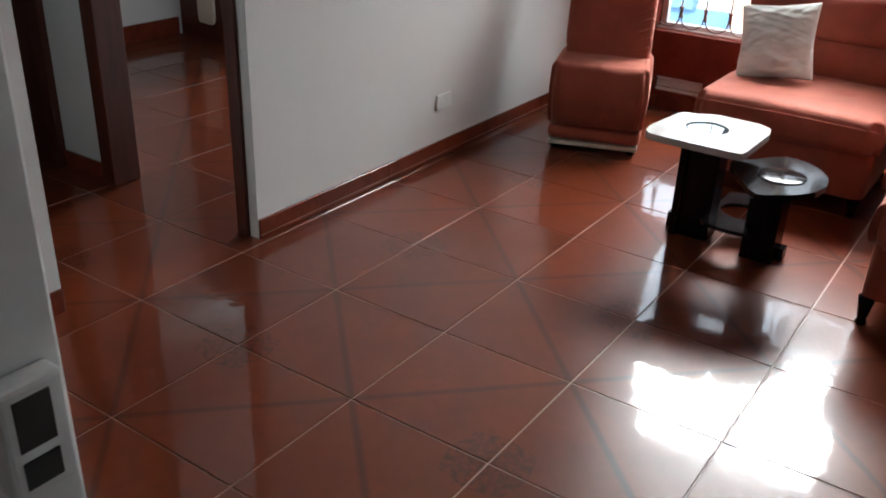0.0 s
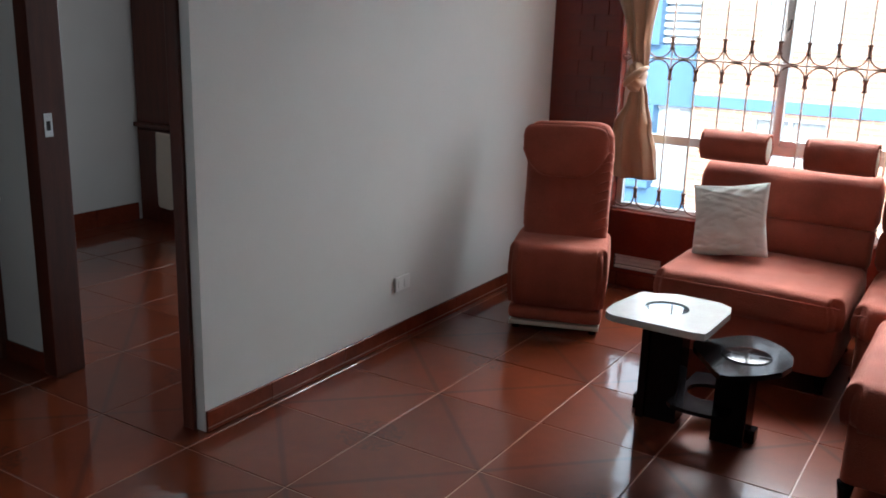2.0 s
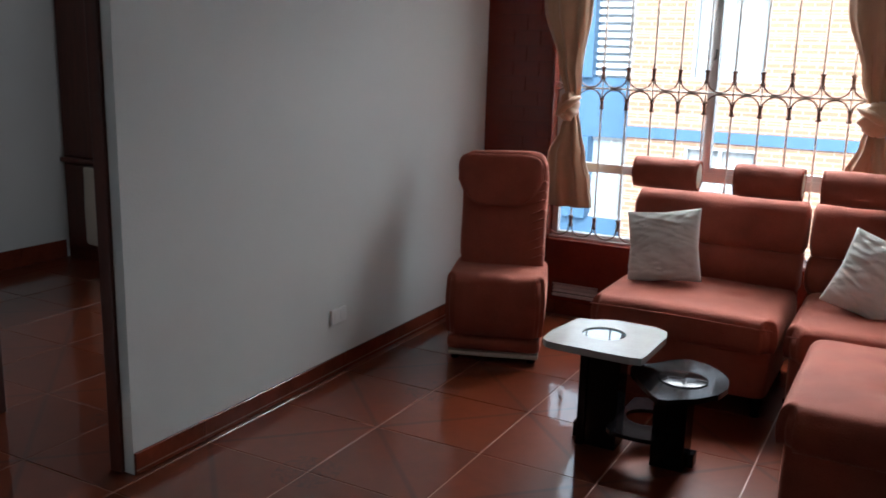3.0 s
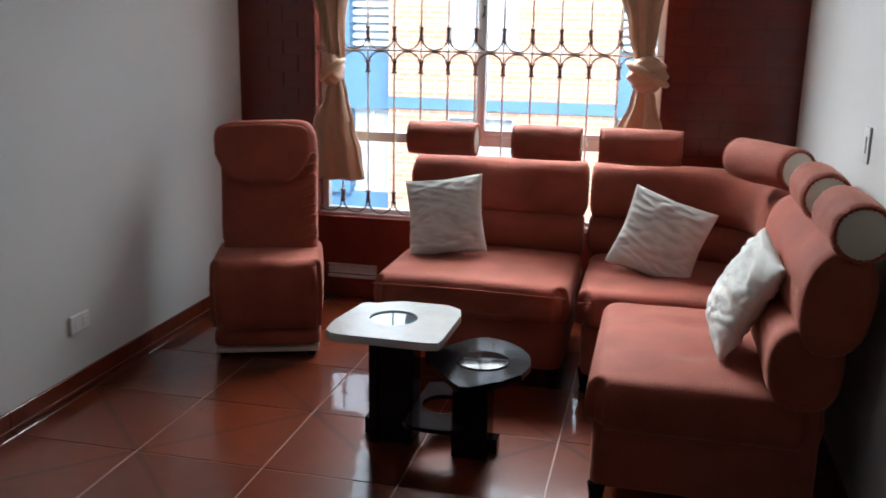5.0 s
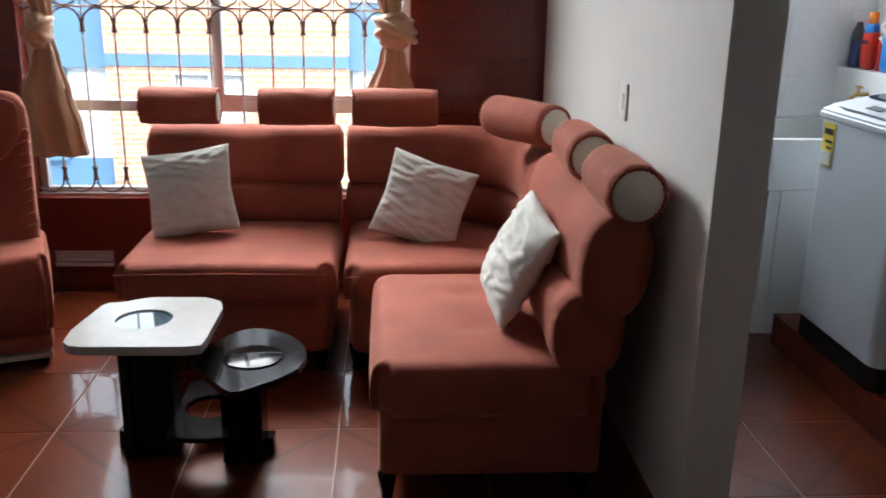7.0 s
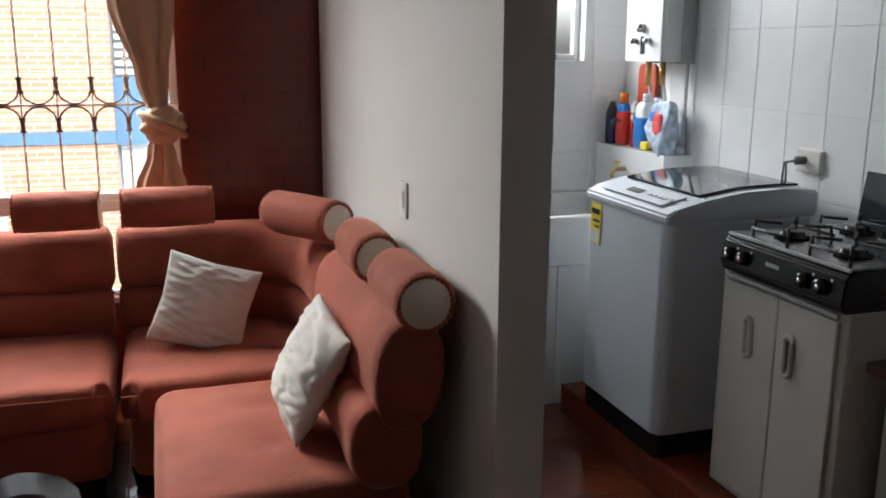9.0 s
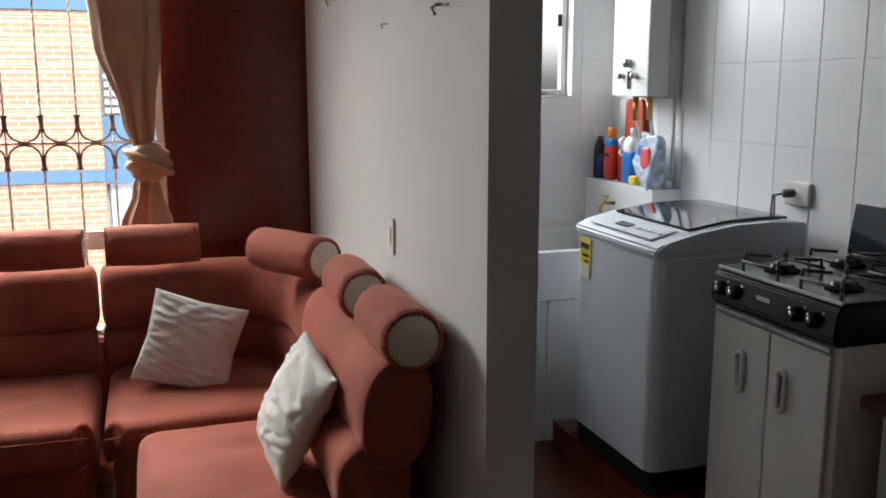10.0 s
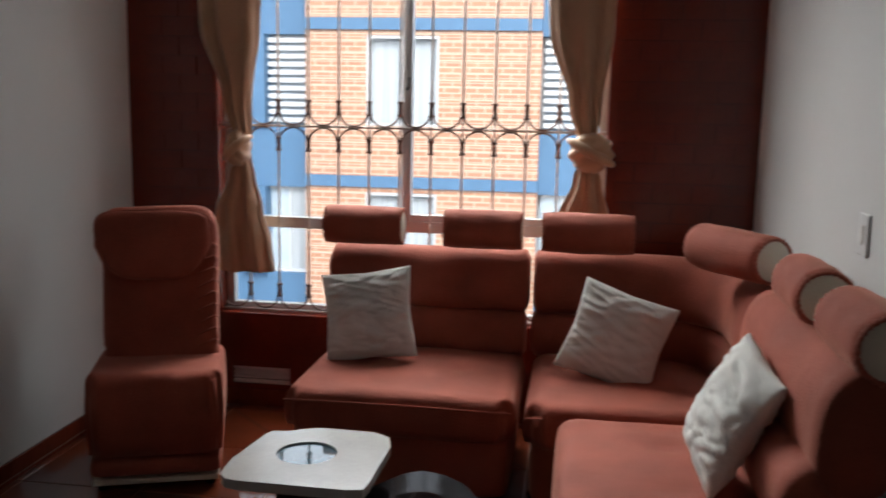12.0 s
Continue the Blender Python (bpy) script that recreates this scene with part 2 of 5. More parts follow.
def tube_bm(points, r, n=8, bm=None, caps=True):
    """A tube along points; r is a number or one radius a point."""
    bm = bm or bmesh.new()
    pts = [Vector(p) for p in points]
    rings = []
    for i, p in enumerate(pts):
        d = (pts[min(i + 1, len(pts) - 1)] - pts[max(i - 1, 0)]).normalized()
        q = d.to_track_quat("Z", "Y")
        rad = r[i] if isinstance(r, (list, tuple)) else r
        rings.append([bm.verts.new(p + q @ Vector((rad * math.cos(2 * math.pi * k / n), rad * math.sin(2 * math.pi * k / n), 0))) for k in range(n)])
    for a, b in zip(rings, rings[1:]):
        for k in range(n):
            bm.faces.new((a[k], a[(k + 1) % n], b[(k + 1) % n], b[k]))
    if caps:
        bm.faces.new(rings[0][::-1])
        bm.faces.new(rings[-1])
    return bm


def tube(name, points, r, material, parent=None, label="", n=8, smooth=True, m=None):
    return part(name, tube_bm(points, r, n), material, parent, label, smooth, m)


def lathe(name, prof, material, parent=None, label="", n=20, m=None, at=(0, 0, 0)):
    """prof: (radius, z) from bottom to top."""
    bm = bmesh.new()
    rings = [[bm.verts.new((at[0] + r * math.cos(2 * math.pi * k / n), at[1] + r * math.sin(2 * math.pi * k / n), at[2] + z)) for k in range(n)] for r, z in prof]
    for a, b in zip(rings, rings[1:]):
        for k in range(n):
            bm.faces.new((a[k], a[(k + 1) % n], b[(k + 1) % n], b[k]))
    bm.faces.new(rings[0][::-1])
    bm.faces.new(rings[-1])
    return part(name, bm, material, parent, label, True, m)


def slab_bm(outline, z0, z1, hole=None, bm=None):
    """An upright prism of an outline, with one round hole (x, y, r) if given."""
    bm = bm or bmesh.new()
    if hole is None:
        lo, hi = [bm.verts.new((x, y, z0)) for x, y in outline], [bm.verts.new((x, y, z1)) for x, y in outline]
        n = len(outline)
        for i in range(n):
            bm.faces.new((lo[i], lo[(i + 1) % n], hi[(i + 1) % n], hi[i]))
        bm.faces.new(hi)
        bm.faces.new(lo[::-1])
        return bm
    hx, hy, r = hole
    n = 48
    per = []
    edges = list(zip(outline, outline[1:] + outline[:1]))
    for k in range(n):
        a = 2 * math.pi * k / n
        dx, dy = math.cos(a), math.sin(a)
        best = None
        for (x0, y0), (x1, y1) in edges:
            ex, ey = x1 - x0, y1 - y0
            det = dx * -ey + dy * ex
            if abs(det) < 1e-9:
                continue
            s = ((x0 - hx) * -ey + (y0 - hy) * ex) / det
            t = (dx * (y0 - hy) - dy * (x0 - hx)) / det
            if s > 0 and -1e-6 <= t <= 1 + 1e-6 and (best is None or s < best):
                best = s
        per.append((hx + dx * best, hy + dy * best))
    ol, oh = [bm.verts.new((x, y, z0)) for x, y in per], [bm.verts.new((x, y, z1)) for x, y in per]
    inn = [(hx + r * math.cos(2 * math.pi * k / n), hy + r * math.sin(2 * math.pi * k / n)) for k in range(n)]
    il, ih = [bm.verts.new((x, y, z0)) for x, y in inn], [bm.verts.new((x, y, z1)) for x, y in inn]
    for k in range(n):
        j = (k + 1) % n
        bm.faces.new((ol[k], ol[j], oh[j], oh[k]))
        bm.faces.new((oh[k], oh[j], ih[j], ih[k]))
        bm.faces.new((ih[k], ih[j], il[j], il[k]))
        bm.faces.new((il[k], il[j], ol[j], ol[k]))
    return bm


# ---- rooms ----
XL, XR, YW, YE, H = -2.41, 0.295, 4.92, 2.27, 2.35
KX, XS = 1.8, -2.51
struct("floor_slab_bedroom", (-6.5, 5.07, -0.25), (XL, 6.1, -0.002), GROUT, "pale grout bed between red ceramic tiles", "floor")
struct("floor_slab", (-6.5, -2.5, -0.25), (3.0, 5.07, -0.002), GROUT, "pale grout bed between red ceramic tiles", "floor")
struct("ceiling_bedroom", (-6.5, 5.07, H), (XL, 6.1, H + 0.15), CEIL, "plain white ceiling", "ceiling")
struct("ceiling", (-6.5, -2.5, H), (3.0, 5.07, H + 0.15), CEIL, "plain white ceiling", "ceiling")
struct("wall_west_end", (XL - 0.045, YE, 0), (XL, 2.42, H), WALL, "white painted wall end beside the bedroom doorway")
struct("wall_west", (XS, 2.42, 0), (XL, YW, H), WALL, "white painted wall behind the armless chair")
struct("wall_east", (XR, 2.74, 0), (XR + 0.12, YW, H), WALL, "white painted partition ending at the kitchen opening")
struct("wall_south_west", (XS - 0.1, 0.44, 0), (XS, 1.51, H), WALL, "white painted wall before the hall")
# unseen walls, coloured dark so less light bounces back on the sofa fronts
struct("wall_entrance_west", (-6.5, 0.3, 0), (-0.765, 0.44, H), DIM, "unseen wall beside the entrance, darkened to cut bounced light")
struct("wall_entrance_east", (0.32, 0.3, 0), (3.0, 0.44, H), DIM, "unseen wall beside the entrance, darkened to cut bounced light")
struct("wall_over_entrance", (-0.765, 0.3, 2.1), (0.32, 0.44, H), DIM, "unseen wall over the entrance, darkened to cut bounced light")
# landing closed with added, unseen walls to keep light off south-facing surfaces
struct("wall_landing", (-2.0, -1.6, 0), (2.0, -1.5, H), WALL, "unseen plain wall shutting outside light out of the landing")
struct("wall_landing_west", (-2.1, -1.6, 0), (-2.0, 0.3, H), WALL, "unseen plain wall shutting outside light out of the landing")
struct("wall_landing_east", (2.0, -1.6, 0), (2.1, 0.3, H), WALL, "unseen plain wall shutting outside light out of the landing")
struct("wall_hall_north", (-3.6, 2.275, 0), (-3.325, 2.39, H), WALL, "white hall wall between two dark door frames")
struct("wall_over_bedroom_door", (-3.325, 2.275, 2.1), (-2.51, 2.39, H), WALL, "white wall over the bedroom door")
struct("wall_hall_south", (-6.5, 1.39, 0), (XS - 0.1, 1.51, H), WALL, "white hall wall")
struct("wall_hall_end", (-4.7, 1.51, 0), (-4.6, 2.39, H), WALL, "white wall at the hall's end")
struct("wall_bedroom_west", (-5.35, 2.3, 0), (-5.25, 6.4, H), WALL, "white bedroom wall")
struct("wall_bedroom_south", (-5.25, 2.39, 0), (-4.6, 2.5, H), WALL, "white bedroom wall")
struct("wall_bedroom_north", (-5.25, 6.0, 0), (-4.9, 6.1, H), WALL, "white bedroom wall beside its window")
struct("wall_bedroom_north_2", (-3.6, 6.0, 0), (-2.4, 6.1, H), WALL, "white bedroom wall beside its window")
struct("wall_bedroom_north_3", (-4.9, 6.0, 0), (-3.6, 6.1, 0.9), WALL, "white bedroom wall under its window")
struct("wall_bedroom_east", (XS, 5.07, 0), (XL, 6.0, H), WALL, "white bedroom wall")

# window wall
W0, W1, S, T = -2.0, -0.31, 0.42, 2.29
struct("wall_north_left", (XL, YW, 0), (W0, YW + 0.15, H), BRICK, "dark red painted wall left of the window")
struct("wall_north_right", (W1, YW, 0), (XR, YW + 0.15, H), BRICK, "dark red painted wall right of the window")
VENT = (-1.95, -1.68, 0.10, 0.18)
struct("wall_north_below", (VENT[1], YW, 0), (W1, YW + 0.15, S), BRICK, "dark red painted wall under the window")
struct("wall_north_below_2", (W0, YW, 0), (VENT[0], YW + 0.15, S), BRICK, "dark red painted wall under the window")
struct("wall_north_below_3", (VENT[0], YW, 0), (VENT[1], YW + 0.15, VENT[2]), BRICK, "dark red painted wall under the vent")
struct("wall_north_below_4", (VENT[0], YW, VENT[3]), (VENT[1], YW + 0.15, S), BRICK, "dark red painted wall over the vent")
struct("wall_north_above", (W0, YW, T), (W1, YW + 0.15, H), BRICK, "dark red painted wall over the window")
sill = struct("window_sill", (W0, YW - 0.012, S), (W1, YW + 0.15, S + 0.012), BRICK, "dark red painted window sill", "sill")

# kitchen walls with a window
struct("wall_kitchen_east", (KX, 0.44, 0), (KX + 0.15, 5.07, H), WHITET, "white tiled kitchen wall")
K0, K1, KS = 0.5, 1.57, 1.455
struct("wall_kitchen_north_left", (XR + 0.12, YW, 0), (K0, YW + 0.15, H), WHITET, "white tiled wall beside the kitchen window")
struct("wall_kitchen_north_below", (K0, YW, 0), (K1, YW + 0.15, KS), WHITET, "white tiled wall under the kitchen window")
struct("wall_kitchen_north_right", (K1, YW, 0), (KX, YW + 0.15, H), WHITET, "white tiled wall beside the kitchen window")
struct("wall_kitchen_north_above", (K0, YW, 2.2), (K1, YW + 0.15, H), WHITET, "white tiled wall over the kitchen window")
struct("kitchen_platform", (1.165, 2.0, -0.002), (KX, 4.2, 0.125), SKIRT, "raised dark red tiled plinth along the kitchen wall", "plinth")

# ---- doors and frames ----
def door_frame(name, x0, x1, y0, y1, label, w0=0.055, w1=0.08, shift=0.0):
    t = tagged(new(name), label, "door frame", kind="structure")
    cube("side_post", (x0, y0, 0), (x0 + w1, y1, 2.1), WOOD, t, bev=0.004)
    cube("side_post", (x1 - w0, y0 - shift, 0), (x1, y1 - shift, 2.1), WOOD, t, bev=0.004)
    cube("head_post", (x0 + w1, y0, 2.03), (x1 - w0, y1 - 0.004, 2.1), WOOD, t, bev=0.004)
    return t


d1 = door_frame("door_frame_1", -3.325, -2.455, 2.255, 2.39, "dark varnished wooden frame of the bedroom doorway", shift=0.0)
cube("strike_plate", (-3.245, 2.29, 0.97), (-3.242, 2.325, 1.06), STEEL, d1, "chrome strike plate")
cube("strike_slot", (-3.243, 2.30, 0.995), (-3.24, 2.315, 1.03), INK, d1, "dark latch slot")
door_frame("door_frame_2", -4.6, -3.6, 2.245, 2.39, "dark varnished wooden frame at the hall's end", 0.07, 0.07)
tagged(cube("door_2", (-4.53, 2.33, 0.005), (-3.67, 2.37, 2.03), WOOD), "closed dark wooden door at the hall's end", "door", kind="structure")

ef = tagged(new("door_frame_3"), "white metal frame of the entrance", "door frame", kind="structure")
cube("side_post", (-0.765, 0.28, 0), (-0.71, 0.46, 2.1), WHITEP, ef, bev=0.004)
cube("side_post", (0.27, 0.28, 0), (0.32, 0.46, 2.1), WHITEP, ef, bev=0.004)
cube("head_post", (-0.71, 0.28, 2.05), (0.27, 0.46, 2.1), WHITEP, ef, bev=0.004)
cube("strike_plate", (-0.71, 0.39, 0.99), (-0.685, 0.445, 1.09), WHITEP, ef, "painted strike box", bev=0.004)
cube("strike_slot", (-0.6855, 0.40, 1.035), (-0.6835, 0.43, 1.08), INK, ef, "dark latch slot")
cube("strike_slot", (-0.6855, 0.40, 1.0), (-0.6835, 0.43, 1.025), INK, ef, "dark latch slot")
ed = tagged(new("door_3"), "white painted steel entrance door standing open", "door", kind="structure")
ed.matrix_basis = pose(0.27, 0.47, 0, 0, 0, 88)
cube("leaf", (0, -0.02, 0.01), (0.86, 0.02, 2.04), WHITEP, ed, bev=0.004)
for z in (0.55, 1.1, 1.62):
    cube("rib", (0.03, 0.02, z), (0.83, 0.03, z + 0.03), WHITEP, ed, bev=0.004)
    cube("rib", (0.03, -0.03, z), (0.83, -0.02, z + 0.03), WHITEP, ed, bev=0.004)
tube("pull_handle", [(0.8, 0.02, 0.95), (0.8, 0.055, 0.97), (0.8, 0.06, 1.08), (0.8, 0.02, 1.12)], 0.009, WHITEP, ed)
tube("lock", [(0.8, 0.02, 1.2), (0.8, 0.035, 1.2)], 0.016, STEEL, ed, "round steel lock")

# ---- window, grille, vent ----
wf = tagged(new("window_1"), "aluminium sliding window over the sofa", "window", kind="structure")
def bar(n, a, b, p, m=ALU, bev=0.003):
    return cube(n, a, b, m, p, bev=bev)


fy0, fy1, MX, TZ = 5.0, 5.04, -1.17, 0.84
bar("frame_side", (W0, fy0, S + 0.012), (W0 + 0.035, fy1, T), wf)
bar("frame_side", (W1 - 0.035, fy0, S + 0.012), (W1, fy1, T), wf)
bar("frame_bottom", (W0 + 0.035, fy0, S + 0.012), (W1 - 0.035, fy1, S + 0.045), wf)
bar("frame_top", (W0 + 0.035, fy0, T - 0.035), (W1 - 0.035, fy1, T), wf)
bar("transom", (W0 + 0.035, fy0 - 0.004, TZ - 0.025), (W1 - 0.035, fy1 + 0.004, TZ + 0.025), wf)
bar("mullion", (MX - 0.022, fy0 - 0.008, TZ + 0.025), (MX + 0.022, fy1, T - 0.035), wf)
bar("sash_rail", (MX + 0.022, fy0 + 0.002, TZ + 0.025), (W1 - 0.035, fy1 - 0.004, TZ + 0.055), wf)
tube("latch", [(MX, fy0 - 0.01, 1.44), (MX + 0.012, fy0 - 0.035, 1.45), (MX + 0.012, fy0 - 0.03, 1.49)], 0.006, INK, wf, "small dark window latch")
for x0, x1, z0, z1 in ((W0 + 0.035, MX - 0.022, TZ + 0.025, T - 0.035), (MX + 0.022, W1 - 0.035, TZ + 0.055, T - 0.035), (W0 + 0.035, W1 - 0.035, S + 0.045, TZ - 0.025)):
    g = cube("pane", (x0, 5.018, z0), (x1, 5.022, z1), GLASS, wf)
    g.visible_shadow = False

gr = tagged(new("window_grille"), "white wrought iron window grille with looped arches", "grille")
GX = [-1.876 + 0.1363 * k for k in range(-1, 12)]
GY = 4.965


def cap_bm(x, z0, z1):
    bm = bmesh.new()
    n = 10
    prof = [(0.014, z0), (0.014, z0 + 0.008), (0.010, z0 + 0.012), (0.0095, z1 - 0.012), (0.014, z1 - 0.008), (0.014, z1)]
    rings = [[bm.verts.new((x + r * math.cos(2 * math.pi * k / n), GY + r * math.sin(2 * math.pi * k / n), z)) for k in range(n)] for r, z in prof]
    for a, b in zip(rings, rings[1:]):
        for k in range(n):
            bm.faces.new((a[k], a[(k + 1) % n], b[(k + 1) % n], b[k]))
    bm.faces.new(rings[0][::-1])
    bm.faces.new(rings[-1])
    return bm


def twisted_bm(x, z0, z1, w=0.0048):
    bm = bmesh.new()
    n = int((z1 - z0) / 0.009)
    rings = []
    for i in range(n + 1):
        a = i * 0.5
        z = z0 + (z1 - z0) * i / n
        rings.append([bm.verts.new((x + w * 1.2 * math.cos(a + k * math.pi / 2), GY + w * 1.2 * math.sin(a + k * math.pi / 2), z)) for k in range(4)])
    for a, b in zip(rings, rings[1:]):
        for k in range(4):
            bm.faces.new((a[k], a[(k + 1) % 4], b[(k + 1) % 4], b[k]))
    return bm


ZB = 1.272
tube("cross_bar", [(W0, GY, ZB), (W1, GY, ZB)], 0.0055, IRON, gr, n=6)
tube("cross_bar", [(W0, GY, 0.44), (W1, GY, 0.44)], 0.0055, IRON, gr, n=6)
for x in GX:
    if not W0 + 0.01 < x < W1 - 0.01:
        continue
    part("twisted_bar", twisted_bm(x, ZB + 0.11, T), IRON, gr)
    part("twisted_bar", twisted_bm(x, 0.56, ZB - 0.1), IRON, gr)
    tube("plain_bar", [(x, GY, ZB - 0.05), (x, GY, ZB + 0.05)], 0.004, IRON, gr, n=6)
    part("collar", cap_bm(x, ZB + 0.05, ZB + 0.115), IRON_DARK, gr, smooth=True)
    part("collar", cap_bm(x, ZB - 0.11, ZB - 0.05), IRON_DARK, gr, smooth=True)
    part("collar", cap_bm(x, 0.505, 0.565), IRON_DARK, gr, smooth=True)
for xa, xb in zip(GX, GX[1:]):
    if xa < W0 - 0.1 or xb > W1 + 0.1:
        continue
    xm, hw = (xa + xb) / 2, (xb - xa) / 2
    for zc, sg in ((ZB, 1), (ZB, -1), (0.445, 1)):
        pts = []
        for i in range(15):
            a = math.pi * i / 14
            px = xm - (hw - 0.006) * math.cos(a)
            if not W0 < px < W1:
                continue
            pts.append((px, GY - 0.004, zc + sg * (0.062 - 0.056 * math.sin(a))))
        if len(pts) > 3:
            tube("loop", pts, 0.0045, IRON_DARK, gr, n=6)
vg = thing("vent_grille", "white louvred vent in the dark red wall near the floor", "vent")
bar("frame", (VENT[0], YW + 0.01, VENT[2]), (VENT[1], YW + 0.03, VENT[2] + 0.015), vg, WHITEP)
bar("frame", (VENT[0], YW + 0.01, VENT[3] - 0.015), (VENT[1], YW + 0.03, VENT[3]), vg, WHITEP)
for k in range(2):
    cube("slat", (VENT[0], -0.012, -0.002), (VENT[1], 0.012, 0.002), WHITEP, vg, m=pose(0, YW + 0.025, VENT[2] + 0.03 + 0.02 * k, 35))
cube("backing", (VENT[0], YW + 0.1, VENT[2]), (VENT[1], YW + 0.11, VENT[3]), INK, vg)

kw = tagged(new("window_2"), "small aluminium kitchen window", "window", kind="structure")
bar("frame_side", (K0, 4.98, KS), (K0 + 0.03, 5.02, 2.2), kw)
bar("frame_side", (K1 - 0.03, 4.98, KS), (K1, 5.02, 2.2), kw)
bar("frame_bottom", (K0 + 0.03, 4.98, KS), (K1 - 0.03, 5.02, KS + 0.03), kw)
bar("sash_side", (1.0, 4.985, KS + 0.03), (1.03, 5.015, 2.2), kw)
cube("latch", (K1 - 0.055, 4.965, 1.78), (K1 - 0.035, 4.98, 1.84), INK, kw, "dark window latch", bev=0.003)
bar("window_sill", (K0, 4.915, KS - 0.006), (K1, 4.98, KS), kw)
cube("pane", (K0 + 0.03, 4.998, KS + 0.03), (K1 - 0.03, 5.002, 2.2), GLASS, kw).visible_shadow = False


# ---- curtains ----
def curtain(xc, side, ztop=2.3, zk=1.16, zb=0.64, kw=0.08, shift=0.0, sway=0.0):
    t = thing("curtain", "beige satin curtain knotted at mid height beside the window", "curtain", "curtains")

    def sheet(name, rows, seed):
        bm = bmesh.new()
        n = 46
        rings = []
        for z, x0, x1, d in rows:
            ring = []
            for k in range(n):
                a = 2 * math.pi * k / n
                fold = 1 + 0.42 * math.sin(7 * a + seed) + 0.12 * math.sin(13 * a + 2 * seed + z * 3)
                px = (x0 + x1) / 2 + (x1 - x0) / 2 * math.cos(a)
                ring.append(bm.verts.new((px + 0.006 * math.sin(9 * a + z * 8), 4.845 + d * math.sin(a) * fold, z)))
            rings.append(ring)
        for a, b in zip(rings, rings[1:]):
            for k in range(n):
                bm.faces.new((a[k], a[(k + 1) % n], b[(k + 1) % n], b[k]))
        bm.faces.new(rings[0])
        bm.faces.new(rings[-1][::-1])
        part(name, bm, CURTAIN, t, smooth=True)

    k = side
    def rows(spec):
        out = []
        for (z0, a0, b0, d0), (z1, a1, b1, d1) in zip(spec, spec[1:]):
            for i in range(6):
                f = i / 6
                g = f * f * (3 - 2 * f)
                out.append((z0 + (z1 - z0) * f, a0 + (a1 - a0) * g, b0 + (b1 - b0) * g, d0 + (d1 - d0) * g))
        out.append(spec[-1])
        return [(z, xc + k * a, xc + k * b, d) for z, a, b, d in out]

    sheet("upper_drape", rows([(ztop, -0.13 - shift, 0.26 - shift, 0.045), (1.7, -0.10 - shift, 0.16 - shift, 0.04), (1.38, -0.05 - 0.4 * shift, 0.07 - 0.4 * shift, 0.035), (zk + 0.04, -0.035, 0.035, 0.03)]), 0.4)
    sheet("tail", rows([(zk - 0.03, -0.03, 0.03, 0.028), (zk - 0.12, -0.06, 0.05, 0.035), (zk - 0.26, -0.10 - 0.6 * sway, 0.105 - 0.6 * sway, 0.045), (zb + 0.12, -0.105 - sway, 0.16 - sway, 0.05), (zb, -0.095 - sway, 0.175 - sway, 0.048)]), 1.9)

    def folds(p):
        g = 1 + 0.075 * math.sin(8.5 * (p.z + 0.55 * side * p.x) + 1.6 * math.sin(2.5 * p.x)) + 0.03 * noise.noise(p * 4)
        return Vector((p.x * g * (1 - 0.16 * abs(p.z)), p.y * g, p.z))

    bulb = soft_bm((xc - 0.016 * side, 4.83, zk), (kw, 0.062, 0.082), 0.85, 0.85, nu=44, nv=36, wob=0.006, seed=xc, fn=folds)
    part("knot", bulb, CURTAIN, t, smooth=True)
    for f, g, r in ((0.05, -0.045, 0.022),):
        arc = [(xc - 0.016 * side + side * kw * math.cos(a), 4.832 - 0.058 * math.sin(a), zk + f + (g - f) * (1 - math.cos(a)) / 2) for a in [math.pi * k / 10 for k in range(11)]]
        tube("knot_fold", arc, [r * (0.45 + 0.55 * math.sin(math.pi * k / 10)) for k in range(11)], CURTAIN, t, n=12)
    return t


curtain(-1.858, 1, zk=1.175, kw=0.056, shift=0.085, sway=0.04)
curtain(-0.395, -1, zk=1.195, kw=0.09, shift=-0.01)
rodt = thing("curtain_rod", "dark wooden curtain rod over the window", "curtain rod")
tube("pole", [(-2.3, 4.845, 2.31), (0.0, 4.845, 2.31)], 0.014, WOOD, rodt)
for x in (-2.2, -0.1):
    cube("bracket", (x - 0.01, 4.845, 2.30), (x + 0.01, YW, 2.32), WOOD, rodt)


